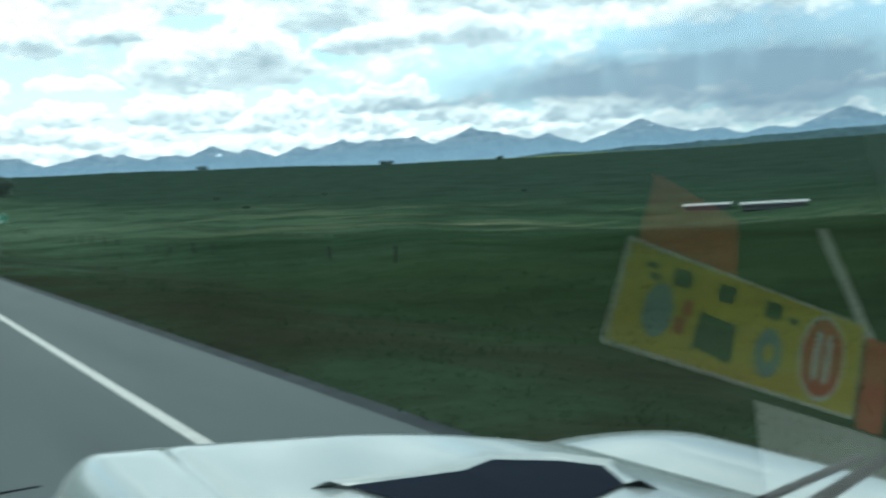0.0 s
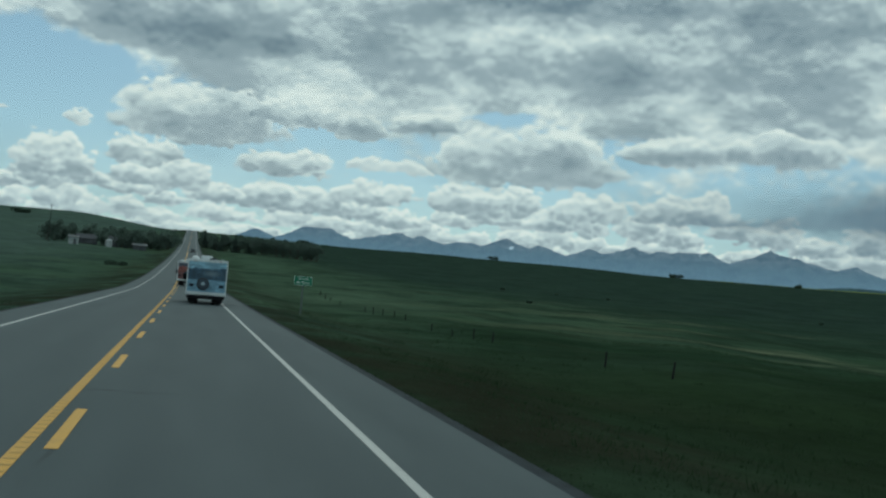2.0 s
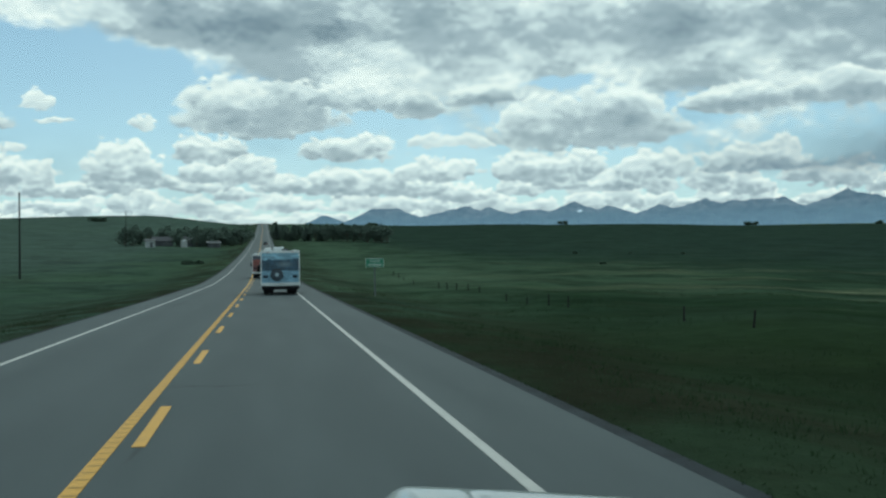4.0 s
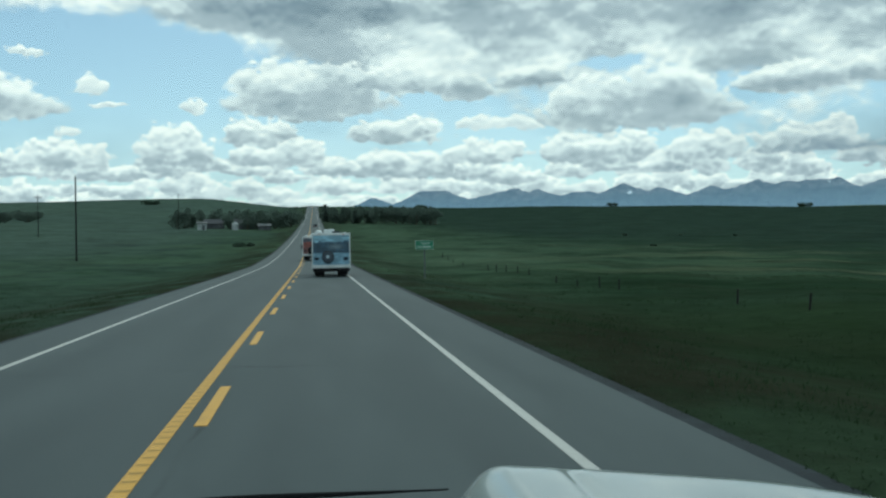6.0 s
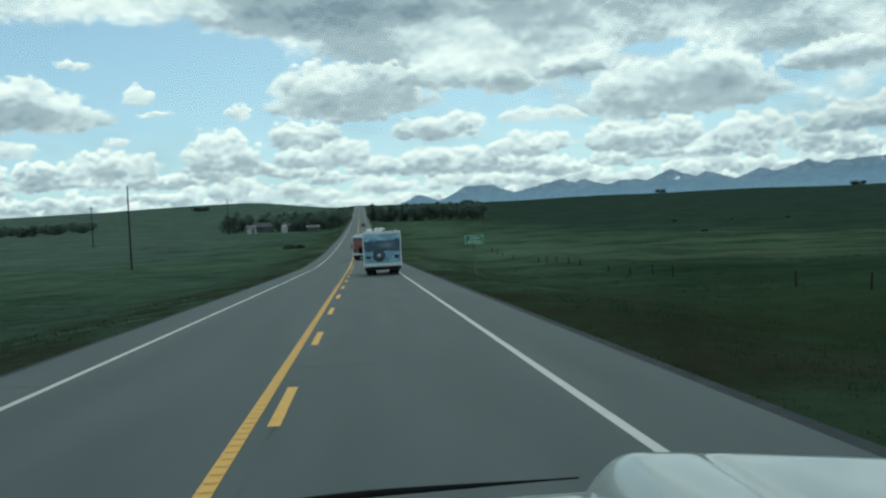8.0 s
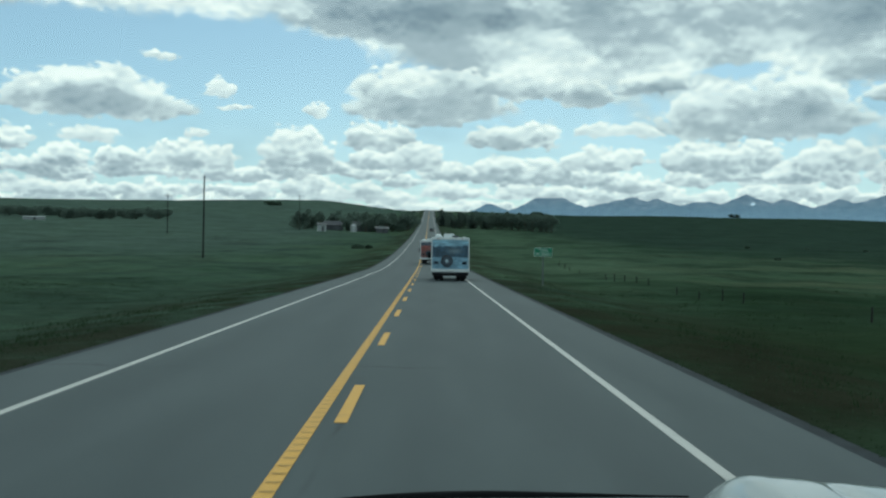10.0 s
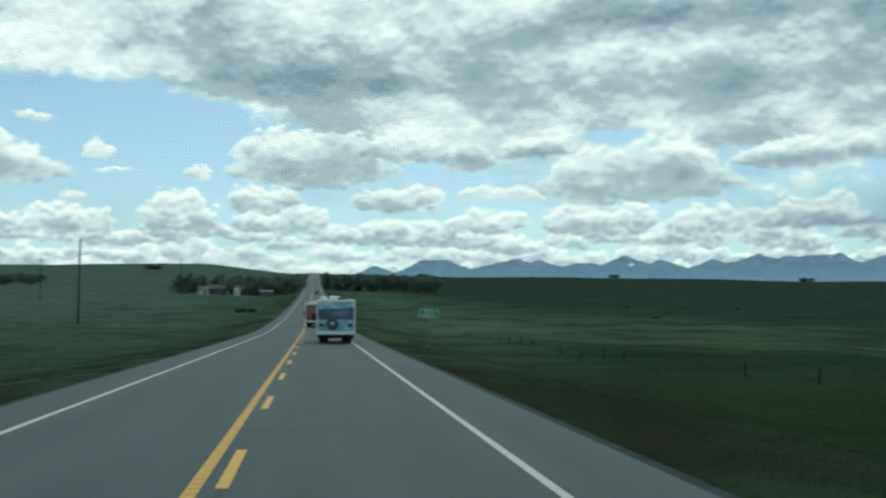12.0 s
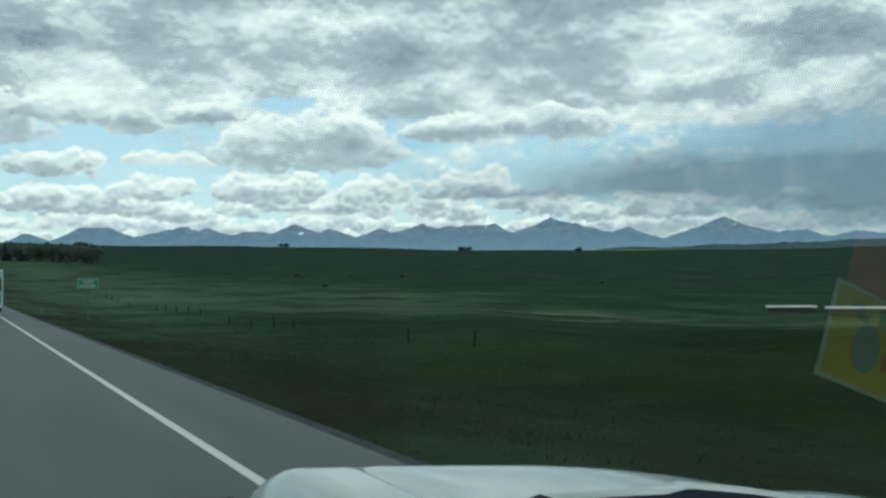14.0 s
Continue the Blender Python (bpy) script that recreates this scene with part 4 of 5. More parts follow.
def utility_pole(x, y, tall, arm, turn):
    pole = empty("utility_pole", x, y, ground_z(x, y), turn)
    tagged(pole, "tall weathered wooden utility pole in the pasture", "utility pole")
    part("shaft", rod((0, 0, -0.5), (0, 0, tall), 0.16, 0.10, 10), OLD_WOOD, pole)
    part("cap", rod((0, 0, tall), (0, 0, tall + 0.35), 0.05, 0.03, 8), STEEL, pole, "steel pin with insulator")
    if arm:
        part("crossarm", block(-1.1, 1.1, -0.06, 0.06, tall - 0.75, tall - 0.6, 0.01), OLD_WOOD, pole)
        for u in (-0.95, 0.95):
            part("insulator", rod((u, 0, tall - 0.6), (u, 0, tall - 0.38), 0.05, 0.035, 8), STEEL, pole)
    return pole


for a, r, top, arm in ((-12.7, 165, 4.05, False), (-14.6, 330, 3.02, True), (-7.4, 420, 3.12, False)):
    x, y = polar(a, r)
    utility_pole(x, y, r * math.tan(radians(top)) + 1.85 - ground_z(x, y), arm, -a)


# ---- farm buildings ----
def gabled(name, label, x, y, wide, deep, wall, rise, turn, wall_mat, roof_mat, category, openings=()):
    """A gabled building: four walls in one shell, two roof slopes with eaves, and its openings."""
    house = empty(name, x, y, ground_z(x, y) - 0.1, turn)
    tagged(house, label, category)
    a, b = wide / 2, deep / 2
    bm = bmesh.new()
    v = [bm.verts.new(p) for p in ((-a, -b, 0), (a, -b, 0), (a, b, 0), (-a, b, 0), (-a, -b, wall), (a, -b, wall), (a, b, wall), (-a, b, wall), (-a, 0, wall + rise), (a, 0, wall + rise))]
    for f in ((0, 1, 5, 4), (2, 3, 7, 6), (1, 2, 6, 9, 5), (3, 0, 4, 8, 7), (4, 5, 9, 8), (6, 7, 8, 9), (3, 2, 1, 0)):
        bm.faces.new([v[i] for i in f])
    part("wall", bm, wall_mat, house)
    slope = math.hypot(b, rise)
    for s in (-1, 1):
        bm = block(-a - 0.4, a + 0.4, 0, slope + 0.5, 0.02, 0.16)
        ang = math.atan2(rise, b)
        bmesh.ops.transform(bm, matrix=Matrix.Translation((0, 0, wall + rise)) @ Matrix.Rotation(0 if s > 0 else math.pi, 4, "Z") @ Matrix.Rotation(-ang, 4, "X"), verts=bm.verts[:])
        part("roof", bm, roof_mat, house)
    for kind, u, z0, w, h in openings:
        if kind == "window":
            f = part("window", block(u - w / 2 - 0.08, u + w / 2 + 0.08, -b - 0.05, -b + 0.02, z0 - 0.08, z0 + h + 0.08), HOUSE_WHITE, house)
            part("pane", block(u - w / 2, u + w / 2, -b - 0.07, -b - 0.04, z0, z0 + h), DARK_GLASS, f)
        else:
            part("door", block(u - w / 2, u + w / 2, -b - 0.06, -b + 0.02, 0.05, h, 0.01), BARN_WALL if wall_mat is HOUSE_WHITE else GREY_ROOF, house)
    return house


fx, fy = polar(-6.15, 425)
gabled("farm_shed", "small white shed among the farm trees", fx, fy, 3.6, 4.2, 2.9, 0.5, 4, HOUSE_WHITE, BARN_ROOF, "shed", [("door", 0.6, 0, 1.0, 2.1)])
fx, fy = polar(-5.5, 440)
gabled("farm_barn", "long grey farm building with a dark roof", fx, fy, 8.0, 6.0, 2.2, 1.7, 12, BARN_WALL, GREY_ROOF, "barn", [("door", -2.0, 0, 2.6, 2.3), ("window", 2.5, 1.1, 1.0, 0.9)])
fx, fy = polar(-3.85, 438)
gabled("farm_house", "grey-roofed farmhouse among the trees", fx, fy, 8.0, 6.0, 2.7, 1.7, -8, BARN_WALL, GREY_ROOF, "house", [("door", 0.0, 0, 1.0, 2.1), ("window", -2.4, 1.0, 1.2, 1.1), ("window", 2.4, 1.0, 1.2, 1.1)])
fx, fy = polar(-4.35, 424)
silo = empty("grain_bin", fx, fy, ground_z(fx, fy) - 0.1)
tagged(silo, "small white round grain bin", "grain bin")
part("bin", lathe([(1.35, 0), (1.35, 2.6)], Matrix.Identity(4)), HOUSE_WHITE, silo)
part("roof", lathe([(1.45, 2.6), (0.3, 3.5), (0.1, 3.6)], Matrix.Identity(4)), HOUSE_WHITE, silo)
fx, fy = polar(-2.75, 424)
gabled("farm_shed", "low grey shed with a metal roof", fx, fy, 5.0, 4.0, 1.8, 0.8, 5, BARN_WALL, BARN_ROOF, "shed", [("door", 0.5, 0, 1.2, 1.7)])
fx, fy = polar(-21.4, 500)
gabled("farm_shed", "long low white shed by the far shelterbelt", fx, fy, 9.0, 3.0, 1.5, 0.3, 10, HOUSE_WHITE, HOUSE_WHITE, "shed", [("door", 0.5, 0, 1.0, 1.3)])
# long low shelters in the hollow of the right-hand pasture
for a0, r, wide in ((44.9, 150, 6.0), (48.4, 142, 8.0)):
    fx, fy = polar(a0, r)
    gabled("cattle_shelter", "long low open shelter with a pale metal roof", fx, fy, wide, 3.0, 0.75, 0.16, -a0, BARN_WALL, SHELTER_ROOF, "shelter")


# ---- vehicles on the road ----
def mural_material(name, top, hills, water):
    """A printed landscape on the rear panel: sky above, dark hills, pale water below, all soft and faded."""
    m = bpy.data.materials.new(name)
    m.use_nodes = True
    k = Net(m.node_tree)
    b = m.node_tree.nodes["Principled BSDF"]
    place = k.put("ShaderNodeTexCoord").outputs["Object"]
    x, y, z = k.split(place)
    wob = k.noise(k.vector(x, 0.0, 0.0), 1.6, 5.0, 0.6)
    rough = k.noise(place, 3.0, 4.0, 0.6)
    peak = k.math("MULTIPLY_ADD", wob, 0.9, 1.85)
    col = k.mix(k.span(k.noise(k.vector(x, 0.0, k.math("MULTIPLY", z, 4.0)), 1.4, 4.0, 0.6), 0.42, 0.66), top, tuple(min(0.8, 1.9 * v) for v in top))
    far = k.math("MULTIPLY", k.span(k.math("SUBTRACT", peak, z), -0.03, 0.05), k.span(z, 1.50, 1.62))
    col = k.mix(far, col, k.mix(k.span(rough, 0.42, 0.62), hills, tuple(1.9 * v for v in hills)))
    col = k.mix(k.math("MULTIPLY", k.bell(x, z, 0.28, 1.98, 0.45, 0.16, 0.8), far), col, tuple(0.5 * a + 0.5 * b for a, b in zip(top, (0.16, 0.14, 0.13))))
    low = k.span(k.math("MULTIPLY_ADD", rough, 0.14, z), 1.64, 1.56)
    ripple = k.noise(k.vector(x, 0.0, k.math("MULTIPLY", z, 6.0)), 2.2, 5.0, 0.65)
    col = k.mix(low, col, k.mix(k.span(ripple, 0.44, 0.64), water, tuple(min(0.8, 2.1 * v) for v in water)))
    k.feed(b.inputs["Base Color"], col)
    b.inputs["Roughness"].default_value = 0.4
    return m


def wheel(parent, x, y, r, wide, side):
    m = Matrix.Translation((x, y, r)) @ Matrix.Rotation(radians(90 * side), 4, "Y")
    w = empty("wheel")
    w.parent = parent
    part("tyre", lathe([(r * 0.62, -wide / 2), (r * 0.93, -wide / 2), (r, -wide * 0.32), (r, wide * 0.32), (r * 0.93, wide / 2), (r * 0.62, wide / 2)], m, 28), RUBBER, w, smooth=False)
    part("rim", lathe([(r * 0.60, -wide * 0.3), (r * 0.60, wide * 0.36), (r * 0.5, wide * 0.40), (r * 0.22, wide * 0.30), (r * 0.18, wide * 0.42)], m, 20), STEEL, w)


def motorhome(x, y, z, label, mural, main=True):
    """A white motorhome seen from behind: coach body with a printed rear panel, spare wheel, bumper, lamps, roof units, cab and wheels."""
    van = empty("motorhome", x, y, z)
    tagged(van, label, "motorhome", "motorhomes on the road")
    w, top, low, long = 1.24, 2.85, 0.55, 5.6
    part("body", block(-w, w, 0, long, low, top, 0.07, 3), BODY_WHITE, van)
    part("rear_panel", block(-w + 0.04, w - 0.04, -0.012, 0.02, 0.80, top - 0.12, 0.005, 1), mural, van, "faded blue landscape print" if main else "orange-red and grey print")
    part("roof_edge", block(-w - 0.015, w + 0.015, -0.025, 0.06, top - 0.14, top + 0.02, 0.02, 2), BODY_WHITE, van)
    part("corner_trim", block(-w - 0.012, -w + 0.06, -0.02, 0.05, 0.62, top - 0.1, 0.01, 1), BODY_WHITE, van)
    part("corner_trim", block(w - 0.06, w + 0.012, -0.02, 0.05, 0.62, top - 0.1, 0.01, 1), BODY_WHITE, van)
    part("rear_sill", block(-w + 0.01, w - 0.01, -0.05, 0.06, 0.60, 0.79, 0.03, 2), BODY_WHITE, van)
    part("bumper", block(-w + 0.06, w - 0.06, -0.24, -0.04, 0.36, 0.56, 0.03, 2), BLACK_PLASTIC, van, "black step bumper")
    for s in (-1, 1):
        lamp = part("tail_lamp", block(s * 0.93 - 0.15, s * 0.93 + 0.15, -0.03, 0.03, 1.10, 1.28, 0.015, 1), DARK_GLASS, van, "dark blue-tinted tail lamp")
        part("lens", block(s * 0.93 - 0.07, s * 0.93 + 0.07, -0.038, -0.02, 1.13, 1.25, 0.01, 1), INLET_DARK, lamp)
        part("marker_lamp", block(s * 0.8 - 0.05, s * 0.8 + 0.05, -0.04, -0.01, top - 0.09, top - 0.05, 0.008, 1), RED_LENS, van)
        part("mud_flap", block(s * 0.82 - 0.27, s * 0.82 + 0.27, 0.75, 0.77, 0.12, 0.6), BLACK_PLASTIC, van)
        wheel(van, s * 0.86, 1.35, 0.38, 0.26, s)
        wheel(van, s * 0.55, 1.35, 0.38, 0.24, s)
        wheel(van, s * 0.86, 6.6, 0.38, 0.26, s)
        arm = part("mirror", block(s * 1.40 - 0.12, s * 1.40 + 0.12, 6.35, 6.5, 1.45, 1.9, 0.04, 2), BLACK_PLASTIC, van, "black door mirror")
        part("mirror_arm", rod((s * 1.0, 6.5, 1.65), (s * 1.38, 6.45, 1.65), 0.02, 0.02, 6), BLACK_PLASTIC, arm)
    spare = empty("spare_wheel")
    spare.parent = van
    m = Matrix.Translation((-0.22, -0.02, 1.32)) @ Matrix.Rotation(radians(90), 4, "X")
    part("tyre", lathe([(0.22, 0.0), (0.36, 0.0), (0.39, 0.05), (0.39, 0.16), (0.34, 0.20), (0.24, 0.20)], m, 28), RUBBER, spare)
    part("cover", lathe([(0.34, 0.17), (0.33, 0.205), (0.20, 0.215)], m, 24), SLATE, spare, "slate-blue wheel cover")
    part("badge", block(-0.32, -0.12, -0.245, -0.225, 1.22, 1.42, 0.02, 1), PALE_BLUE, spare, "pale square badge")
    part("air_conditioner", block(-0.42, 0.28, 1.9, 2.9, top, top + 0.30, 0.08, 3), BODY_WHITE, van)
    part("roof_vent", block(0.10, 0.55, 0.9, 1.35, top, top + 0.16, 0.04, 2), DARK_GLASS, van, "tinted roof vent")
    part("dome", lathe([(0.24, top), (0.24, top + 0.10), (0.17, top + 0.2), (0.05, top + 0.24)], Matrix.Translation((-0.78, 0.75, 0)), 20), BODY_WHITE, van, "white satellite dome")
    part("ladder_hook", block(0.82, 1.0, 0.03, 0.2, top, top + 0.07, 0.02, 1), BODY_WHITE, van)
    part("over_cab", block(-w, w, long - 0.05, long + 1.35, 1.95, top - 0.1, 0.25, 4), BODY_WHITE, van)
    part("cab", block(-0.95, 0.95, long - 0.1, long + 2.1, 0.5, 1.35, 0.16, 3), BODY_WHITE, van)
    part("cab_top", block(-0.88, 0.88, long - 0.1, long + 1.2, 1.3, 2.0, 0.12, 3), DARK_GLASS, van, "dark cab windows")
    return van


SLATE = material("slate_blue_cover", (0.035, 0.055, 0.08), 0.6, spread=0.2)
PALE_BLUE = material("pale_blue_print", (0.36, 0.46, 0.52), 0.5, spread=0.15)
MURAL = mural_material("blue_landscape_print", (0.17, 0.30, 0.39), (0.022, 0.052, 0.085), (0.13, 0.235, 0.32))
MURAL_RED = mural_material("red_landscape_print", (0.045, 0.06, 0.085), (0.15, 0.048, 0.042), (0.11, 0.045, 0.045))
motorhome(1.2, 66.0, float(profile(66)), "white motorhome with a blue landscape print on its rear", MURAL)
motorhome(-0.05, 124.0, float(profile(126)), "white motorhome with an orange-red print on its rear", MURAL_RED, False)

# a dark car far up the road
car = empty("car", 0.6, 415.0, float(profile(416)))
tagged(car, "small dark car far up the road", "car")
part("body", block(-0.85, 0.85, 0, 4.3, 0.3, 0.85, 0.15, 3), CAR_DARK, car)
part("cabin", block(-0.72, 0.72, 0.5, 2.9, 0.8, 1.42, 0.2, 3), DARK_GLASS, car)
for s in (-1, 1):
    wheel(car, s * 0.74, 0.9, 0.31, 0.2, s)
    wheel(car, s * 0.74, 3.4, 0.31, 0.2, s)
    part("tail_lamp", block(s * 0.65 - 0.12, s * 0.65 + 0.12, -0.02, 0.05, 0.6, 0.72, 0.01, 1), RED_LENS, car)

# ---- the motorhome that carries the camera ----
own = empty("camera_motorhome", 0.57, 0, 0)
tagged(own, "white motorhome cab with a domed bonnet and leaflets on the dashboard", "motorhome")


def own_part(name, bm, mat, label="", smooth=False, parent=None):
    """A part given in world places, kept so under the vehicle."""
    bmesh.ops.translate(bm, vec=(-0.65, 0, 0), verts=bm.verts[:])
    return part(name, bm, mat, parent or own, label, smooth)


def sheet(x0, x1, nx, y0, y1, ny, height, skirt):
    """A curved panel over a patch of the plan, with turned-down sides."""
    bm = bmesh.new()
    rows = []
    for j in range(ny + 1):
        y = y0 + (y1 - y0) * j / ny
        rows.append([bm.verts.new((x, y, height(x, y))) for x in [x0 + (x1 - x0) * i / nx for i in range(nx + 1)]])
    for a, b in zip(rows, rows[1:]):
        for i in range(nx):
            bm.faces.new((a[i], a[i + 1], b[i + 1], b[i]))
    rim = [e for e in bm.edges if e.is_boundary]
    ext = bmesh.ops.extrude_edge_only(bm, edges=rim)
    bmesh.ops.translate(bm, vec=(0, 0, -skirt), verts=[v for v in ext["geom"] if isinstance(v, bmesh.types.BMVert)])
    bmesh.ops.recalc_face_normals(bm, faces=bm.faces[:])
    return bm


def bonnet(x, y):
    start = 1.98 - 0.60 * (x - 0.55)
    crown = 1.449 - 0.30 * max(0.0, x - 0.95) ** 2 - 0.10 * max(0.0, 0.8 - x) ** 2
    side = 0.09 * max(0.0, (0.58 - x) / 0.08) ** 2 + 0.10 * max(0.0, (x - 1.34) / 0.12) ** 2
    crease = 0.011 * math.exp(-(((x - 0.675 - 0.05 * (y - 1.6)) / 0.017) ** 2)) * float(step(y, 1.36, 1.52)) * float(step(y, 2.05, 1.90))
    return crown - side - 0.9 * max(0.0, y - start) ** 2 + 0.02 * (1.7 - y) - crease


def wing_right(x, y):
    return 1.322 - 0.5 * max(0.0, y - 1.70) ** 2 - 0.35 * max(0.0, x - 1.62) ** 2 - 0.03 * max(0.0, (1.52 - x) / 0.06) ** 2


def wing_left(x, y):
    return 1.346 - 0.9 * max(0.0, y - 2.02) ** 2 - 0.5 * max(0.0, 0.1 - x) ** 2


own_part("bonnet", sheet(0.50, 1.45, 110, 0.98, 2.55, 60, bonnet, 0.12), HOOD_WHITE, "glossy white domed bonnet", True)
own_part("wing", sheet(1.46, 1.88, 20, 0.98, 2.4, 36, wing_right, 0.5), HOOD_WHITE, "", True)
own_part("wing", sheet(-0.80, 0.49, 26, 0.98, 2.5, 36, wing_left, 0.5), HOOD_WHITE, "", True)
EDGE = [(-0.42 + 0.06 * i, 2.195 - 0.46 * max(0.0, 0.1 - (-0.42 + 0.06 * i)) ** 2, 1.351 - 0.10 * max(0.0, -0.2 - (-0.42 + 0.06 * i)) ** 2) for i in range(16)]
swell = [0.0022 + 0.0062 * math.sin(math.pi * min(1.0, (i + 0.6) / 15.0)) ** 1.4 for i in range(16)]
strip_bm = joined(*[rod(EDGE[i], EDGE[i + 1], swell[i], swell[i + 1], 8) for i in range(15)])
own_part("bug_deflector", strip_bm, BLACK_PLASTIC, "black strip along the front edge")
# dark air inlet with a raised rim
INLET = [(0.82, 1.41), (1.0, 1.36), (1.08, 1.40), (1.175, 1.345), (1.225, 1.29), (1.16, 1.16), (1.0, 1.08), (0.86, 1.2)]
LIP = [(0.77, 1.46), (0.985, 1.425), (1.075, 1.475), (1.205, 1.415), (1.285, 1.31), (1.20, 1.12)]
bm = bmesh.new()
bm.faces.new([bm.verts.new((x, y, bonnet(x, y) + 0.005)) for x, y in INLET])
bmesh.ops.triangulate(bm, faces=bm.faces[:])
inlet = own_part("air_inlet", bm, INLET_DARK, "dark navy inlet in the bonnet")
bm = bmesh.new()
outer = [bm.verts.new((x, y, bonnet(x, y) - 0.004)) for x, y in LIP]
crest = [bm.verts.new((0.45 * x + 0.55 * u, 0.45 * y + 0.55 * v, bonnet(0.45 * x + 0.55 * u, 0.45 * y + 0.55 * v) + 0.013)) for (x, y), (u, v) in zip(LIP, INLET)]
inner = [bm.verts.new((x, y, bonnet(x, y) + 0.004)) for x, y in INLET[:6]]
for i in range(5):
    bm.faces.new((outer[i], outer[i + 1], crest[i + 1], crest[i]))
    bm.faces.new((crest[i], crest[i + 1], inner[i + 1], inner[i]))
bmesh.ops.recalc_face_normals(bm, faces=bm.faces[:])
own_part("rim", bm, HOOD_WHITE, "", True, inlet)
wiper = own_part("wiper", rod((1.30, 1.00, 1.395), (1.86, 1.15, 1.405), 0.012, 0.008, 8), BLACK_PLASTIC, "black wiper arm")
own_part("blade", rod((1.10, 1.02, 1.41), (1.62, 1.10, 1.418), 0.008, 0.008, 6), RUBBER, "", False, wiper)
own_part("grille", block(0.3, 1.6, 2.42, 2.6, 0.62, 1.15, 0.03, 2), BLACK_PLASTIC)
own_part("front_bumper", block(-0.73, 1.85, 2.45, 2.75, 0.38, 0.68, 0.06, 3), STEEL)
own_part("front_body", block(-0.74, 1.82, 1.0, 2.46, 0.5, 1.0, 0.05, 2), HOOD_WHITE)
own_part("coach_body", block(-0.78, 1.87, -6.2, -0.75, 0.45, 3.1, 0.08, 3), BODY_WHITE)
own_part("over_cab", block(-0.78, 1.87, -0.80, 0.55, 2.42, 3.1, 0.15, 3), BODY_WHITE)
own_part("cab_floor", block(-0.77, 1.86, -0.75, 1.0, 0.42, 0.5), BLACK_PLASTIC)
own_part("cab_ceiling", block(-0.77, 1.86, -0.75, 0.24, 2.33, 2.41), BLACK_PLASTIC, "dark cab lining")
own_part("rear_partition", block(-0.77, 1.86, -0.74, -0.68, 0.5, 2.33), BLACK_PLASTIC)
own_part("door", block(-0.83, -0.76, -0.7, 0.98, 0.45, 2.33, 0.02, 2), HOOD_WHITE)
own_part("door", block(1.855, 1.92, -0.7, 0.98, 0.45, 2.33, 0.02, 2), HOOD_WHITE)
own_part("dashboard", block(-0.75, 1.85, 0.12, 0.94, 0.95, 1.268, 0.02, 2), DASH_GREY, "dark grey dashboard top")
for s, r in ((-0.55, -1), (1.62, 1)):
    for yy in (-4.6, 2.0):
        wheel(own, s - 0.65, yy, 0.38, 0.26, r)

# windscreen: a leaning pane, clear but for its gloss
glass = bpy.data.materials.new("windscreen_glass")
glass.use_nodes = True
k = Net(glass.node_tree)
glass.node_tree.nodes.clear()
clear, gloss, both = k.put("ShaderNodeBsdfTransparent"), k.put("ShaderNodeBsdfGlossy"), k.put("ShaderNodeMixShader")
clear.inputs[0].default_value = (0.93, 0.96, 0.95, 1)
gloss.inputs["Roughness"].default_value = 0.01
fres = k.put("ShaderNodeFresnel")
fres.inputs[0].default_value = 1.75
k.feed(both.inputs[0], fres.outputs[0])
k.feed(both.inputs[1], clear.outputs[0])
k.feed(both.inputs[2], gloss.outputs[0])
k.feed(k.put("ShaderNodeOutputMaterial").inputs[0], both.outputs[0])
bm = bmesh.new()
bm.faces.new([bm.verts.new(p) for p in ((-0.76, 0.95, 1.36), (1.855, 0.95, 1.36), (1.855, 0.25, 2.318), (-0.76, 0.25, 2.318))])
pane = own_part("windscreen", bm, glass, "clear leaning windscreen")
pane.visible_shadow = False

# printed leaflets lying on the dashboard, mirrored in the windscreen
PAPER_YELLOW = material("yellow_print", (0.72, 0.58, 0.04), 0.6, spread=0.12, scale=14.0, fine=90.0)
PAPER_WHITE = material("white_paper", (0.74, 0.75, 0.72), 0.7, spread=0.08, scale=14.0, fine=90.0)
PRINT_RED = material("red_print", (0.60, 0.09, 0.05), 0.6, spread=0.12, scale=14.0)
PRINT_DARK = material("dark_print", (0.05, 0.06, 0.05), 0.6, spread=0.2, scale=14.0)
PRINT_BLUE = material("blue_grey_print", (0.26, 0.38, 0.42), 0.6, spread=0.2, scale=14.0)


def flat(points, z, thick=0.0012):
    bm = bmesh.new()
    a, b = [bm.verts.new((x, y, z)) for x, y in points], [bm.verts.new((x, y, z - thick)) for x, y in points]
    bm.faces.new(a)
    bm.faces.new(b[::-1])
    for i in range(len(points)):
        j = (i + 1) % len(points)
        bm.faces.new((a[j], a[i], b[i], b[j]))
    bmesh.ops.recalc_face_normals(bm, faces=bm.faces[:])
    return bm


O, U, V = Vector((1.045, 0.590)), Vector((0.455, 0.190)), Vector((0.095, -0.140))


def on(u, v):
    p = O + U * u + V * v
    return (p.x, p.y)


def ring(u, v, ru, rv):
    return [on(u + ru * math.cos(i * math.pi / 12), v + rv * math.sin(i * math.pi / 12)) for i in range(24)]


def leaflet(name, label, points, mat, z):
    ob = part(name, flat(points, z), mat)
    return tagged(ob, label, "leaflet", "leaflets on the dashboard")


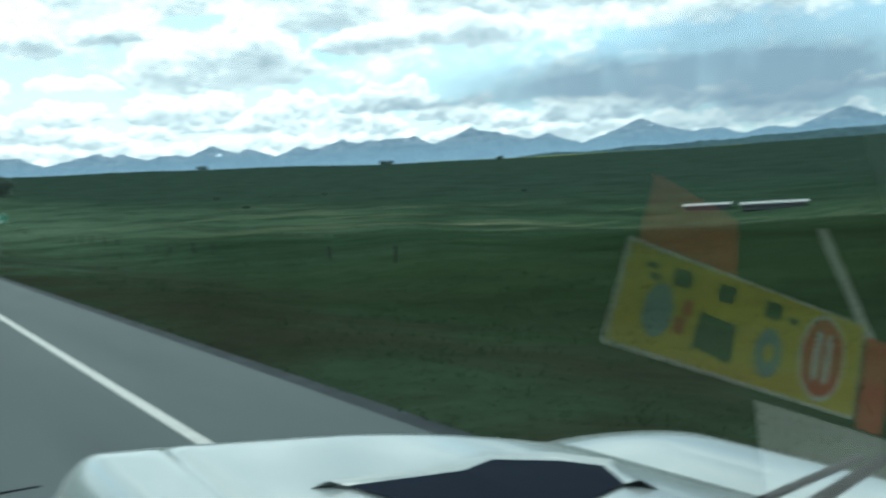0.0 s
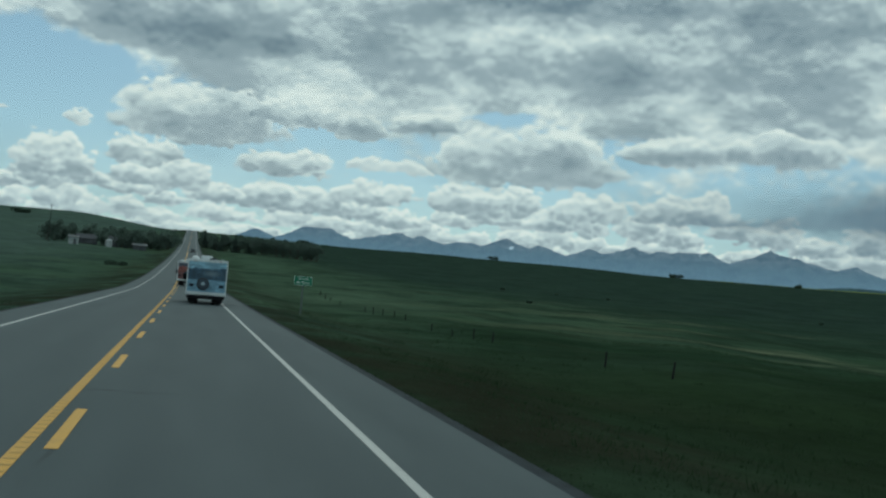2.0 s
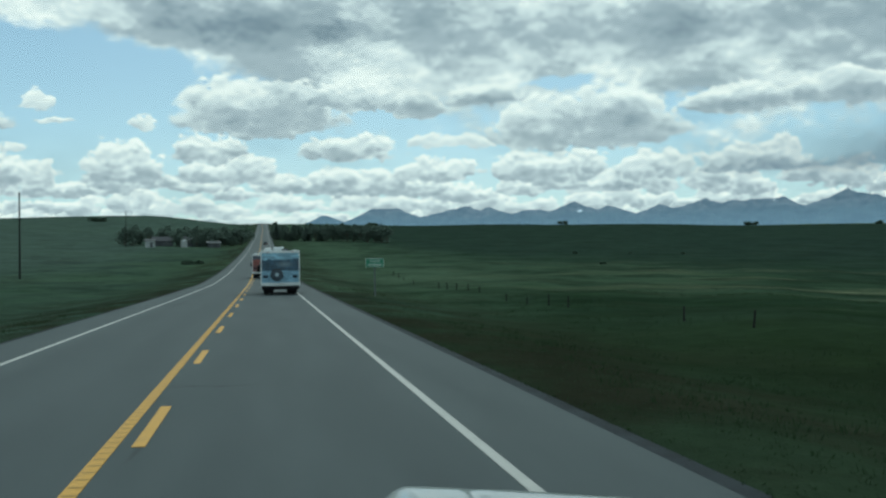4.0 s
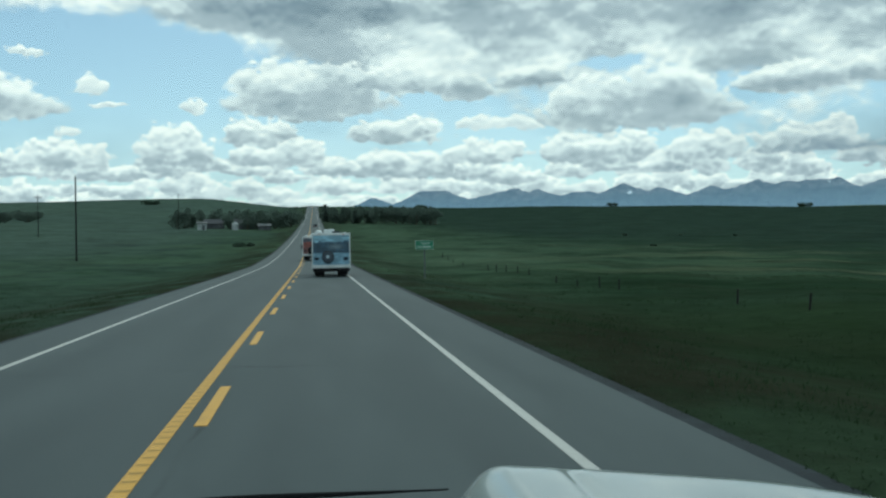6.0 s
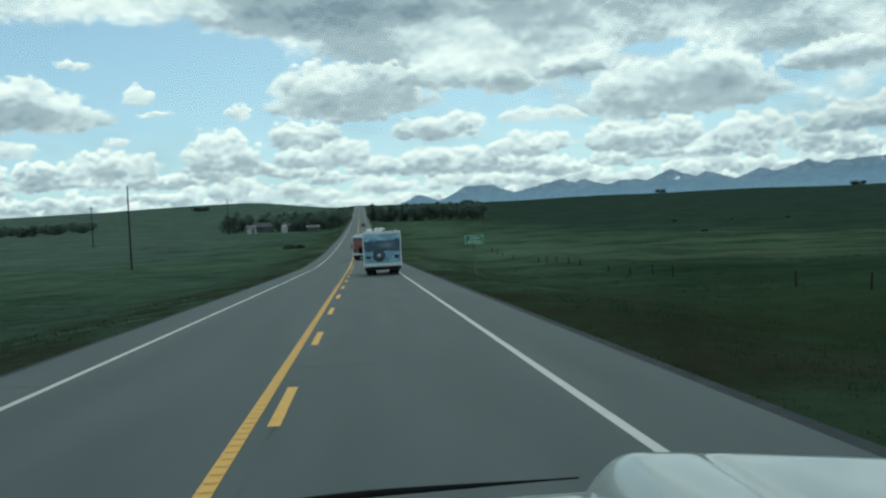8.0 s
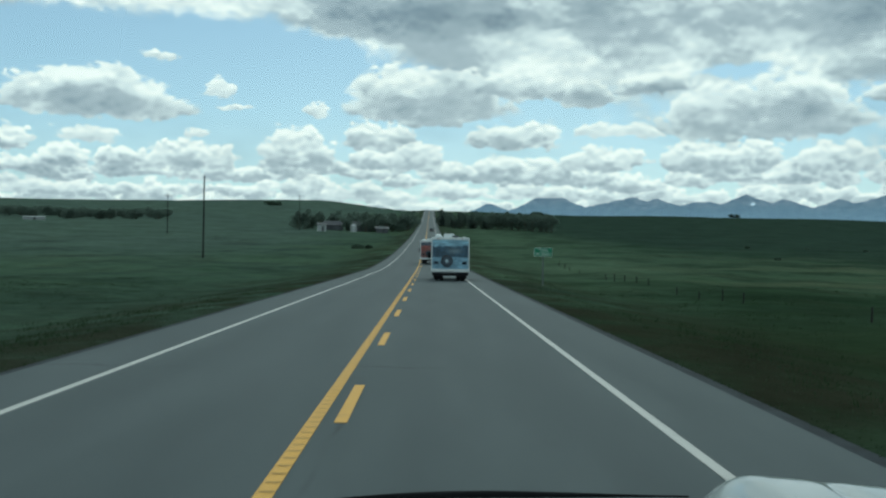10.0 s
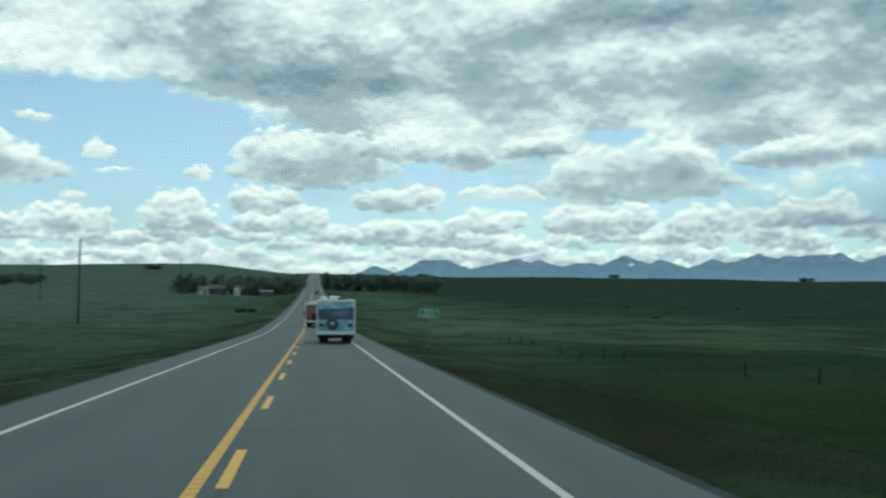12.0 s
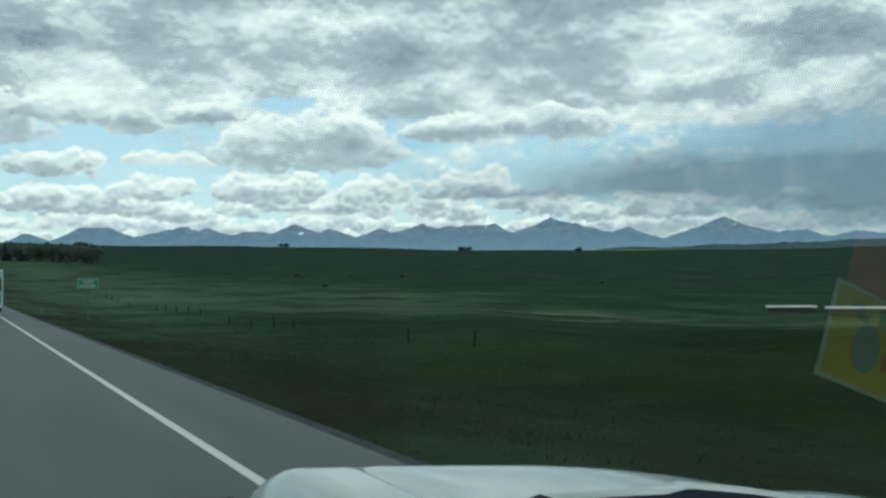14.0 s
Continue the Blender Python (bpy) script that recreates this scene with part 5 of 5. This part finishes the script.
sheet_y = leaflet("leaflet", "yellow printed leaflet lying on the dashboard", [on(0, 0), on(1, 0), on(1, 1), on(0, 1)], PAPER_YELLOW, 1.2745)
part("margin", flat([on(-0.018, -0.05), on(1.006, -0.03), on(1.006, 1.02), on(-0.018, 1.05)], 1.2738), PAPER_WHITE, sheet_y, "white paper margin")
part("badge_rim", flat(ring(0.83, 0.50, 0.102, 0.47), 1.2751), PAPER_WHITE, sheet_y, "white ring round the badge")
for name, pts, mat in (("printed_can", ring(0.15, 0.42, 0.055, 0.28), PRINT_BLUE), ("printed_box", [on(0.30, 0.18), on(0.46, 0.12), on(0.46, 0.52), on(0.31, 0.55)], PRINT_DARK),
                       ("printed_ring", ring(0.60, 0.36, 0.055, 0.26), PRINT_BLUE), ("printed_badge", ring(0.83, 0.50, 0.09, 0.42), PRINT_RED)):
    part(name, flat(pts, 1.2757), mat, sheet_y)
part("printed_dot", flat(ring(0.60, 0.36, 0.022, 0.10), 1.2768), PAPER_YELLOW, sheet_y)
for i in range(2):
    part("print_bar", flat([on(0.79 + 0.05 * i, 0.24), on(0.815 + 0.05 * i, 0.24), on(0.815 + 0.05 * i, 0.76), on(0.79 + 0.05 * i, 0.76)], 1.2768), PAPER_WHITE, sheet_y)
for u, v in ((0.07, 0.80), (0.09, 0.70), (0.58, 0.80), (0.66, 0.74)):
    part("print_bar", flat([on(u, v), on(u + 0.045, v), on(u + 0.045, v + 0.07), on(u, v + 0.07)], 1.2757), PRINT_DARK, sheet_y)
for u, v in ((0.22, 0.25), (0.24, 0.45)):
    part("print_patch", flat([on(u, v), on(u + 0.035, v), on(u + 0.035, v + 0.17), on(u, v + 0.17)], 1.2757), PRINT_RED, sheet_y)
for u in (0.18, 0.36, 0.56):
    part("print_bar", flat([on(u, 0.72), on(u + 0.07, 0.72), on(u + 0.07, 0.9), on(u, 0.9)], 1.2757), PRINT_DARK, sheet_y)
leaflet("leaflet", "red-edged leaflet lying on the dashboard", [on(1.02, -0.1), on(1.14, -0.1), on(1.14, 0.9), on(1.02, 0.9)], PRINT_RED, 1.2745)
leaflet("leaflet", "orange printed leaflet with white paper under it", [on(0.02, 1.03), on(0.42, 1.03), on(0.38, 1.65), on(0.02, 1.8)], PRINT_RED, 1.2718)
leaflet("leaflet", "plain white sheet lying on the dashboard", [(1.27, 0.86), (1.30, 0.72), (1.64, 0.86), (1.64, 0.92), (1.28, 0.92)], PAPER_WHITE, 1.2718)
leaflet("leaflet", "narrow white paper strip lying on the dashboard", [(1.55, 0.46), (1.58, 0.46), (1.62, 0.70), (1.595, 0.70)], PAPER_WHITE, 1.2732)
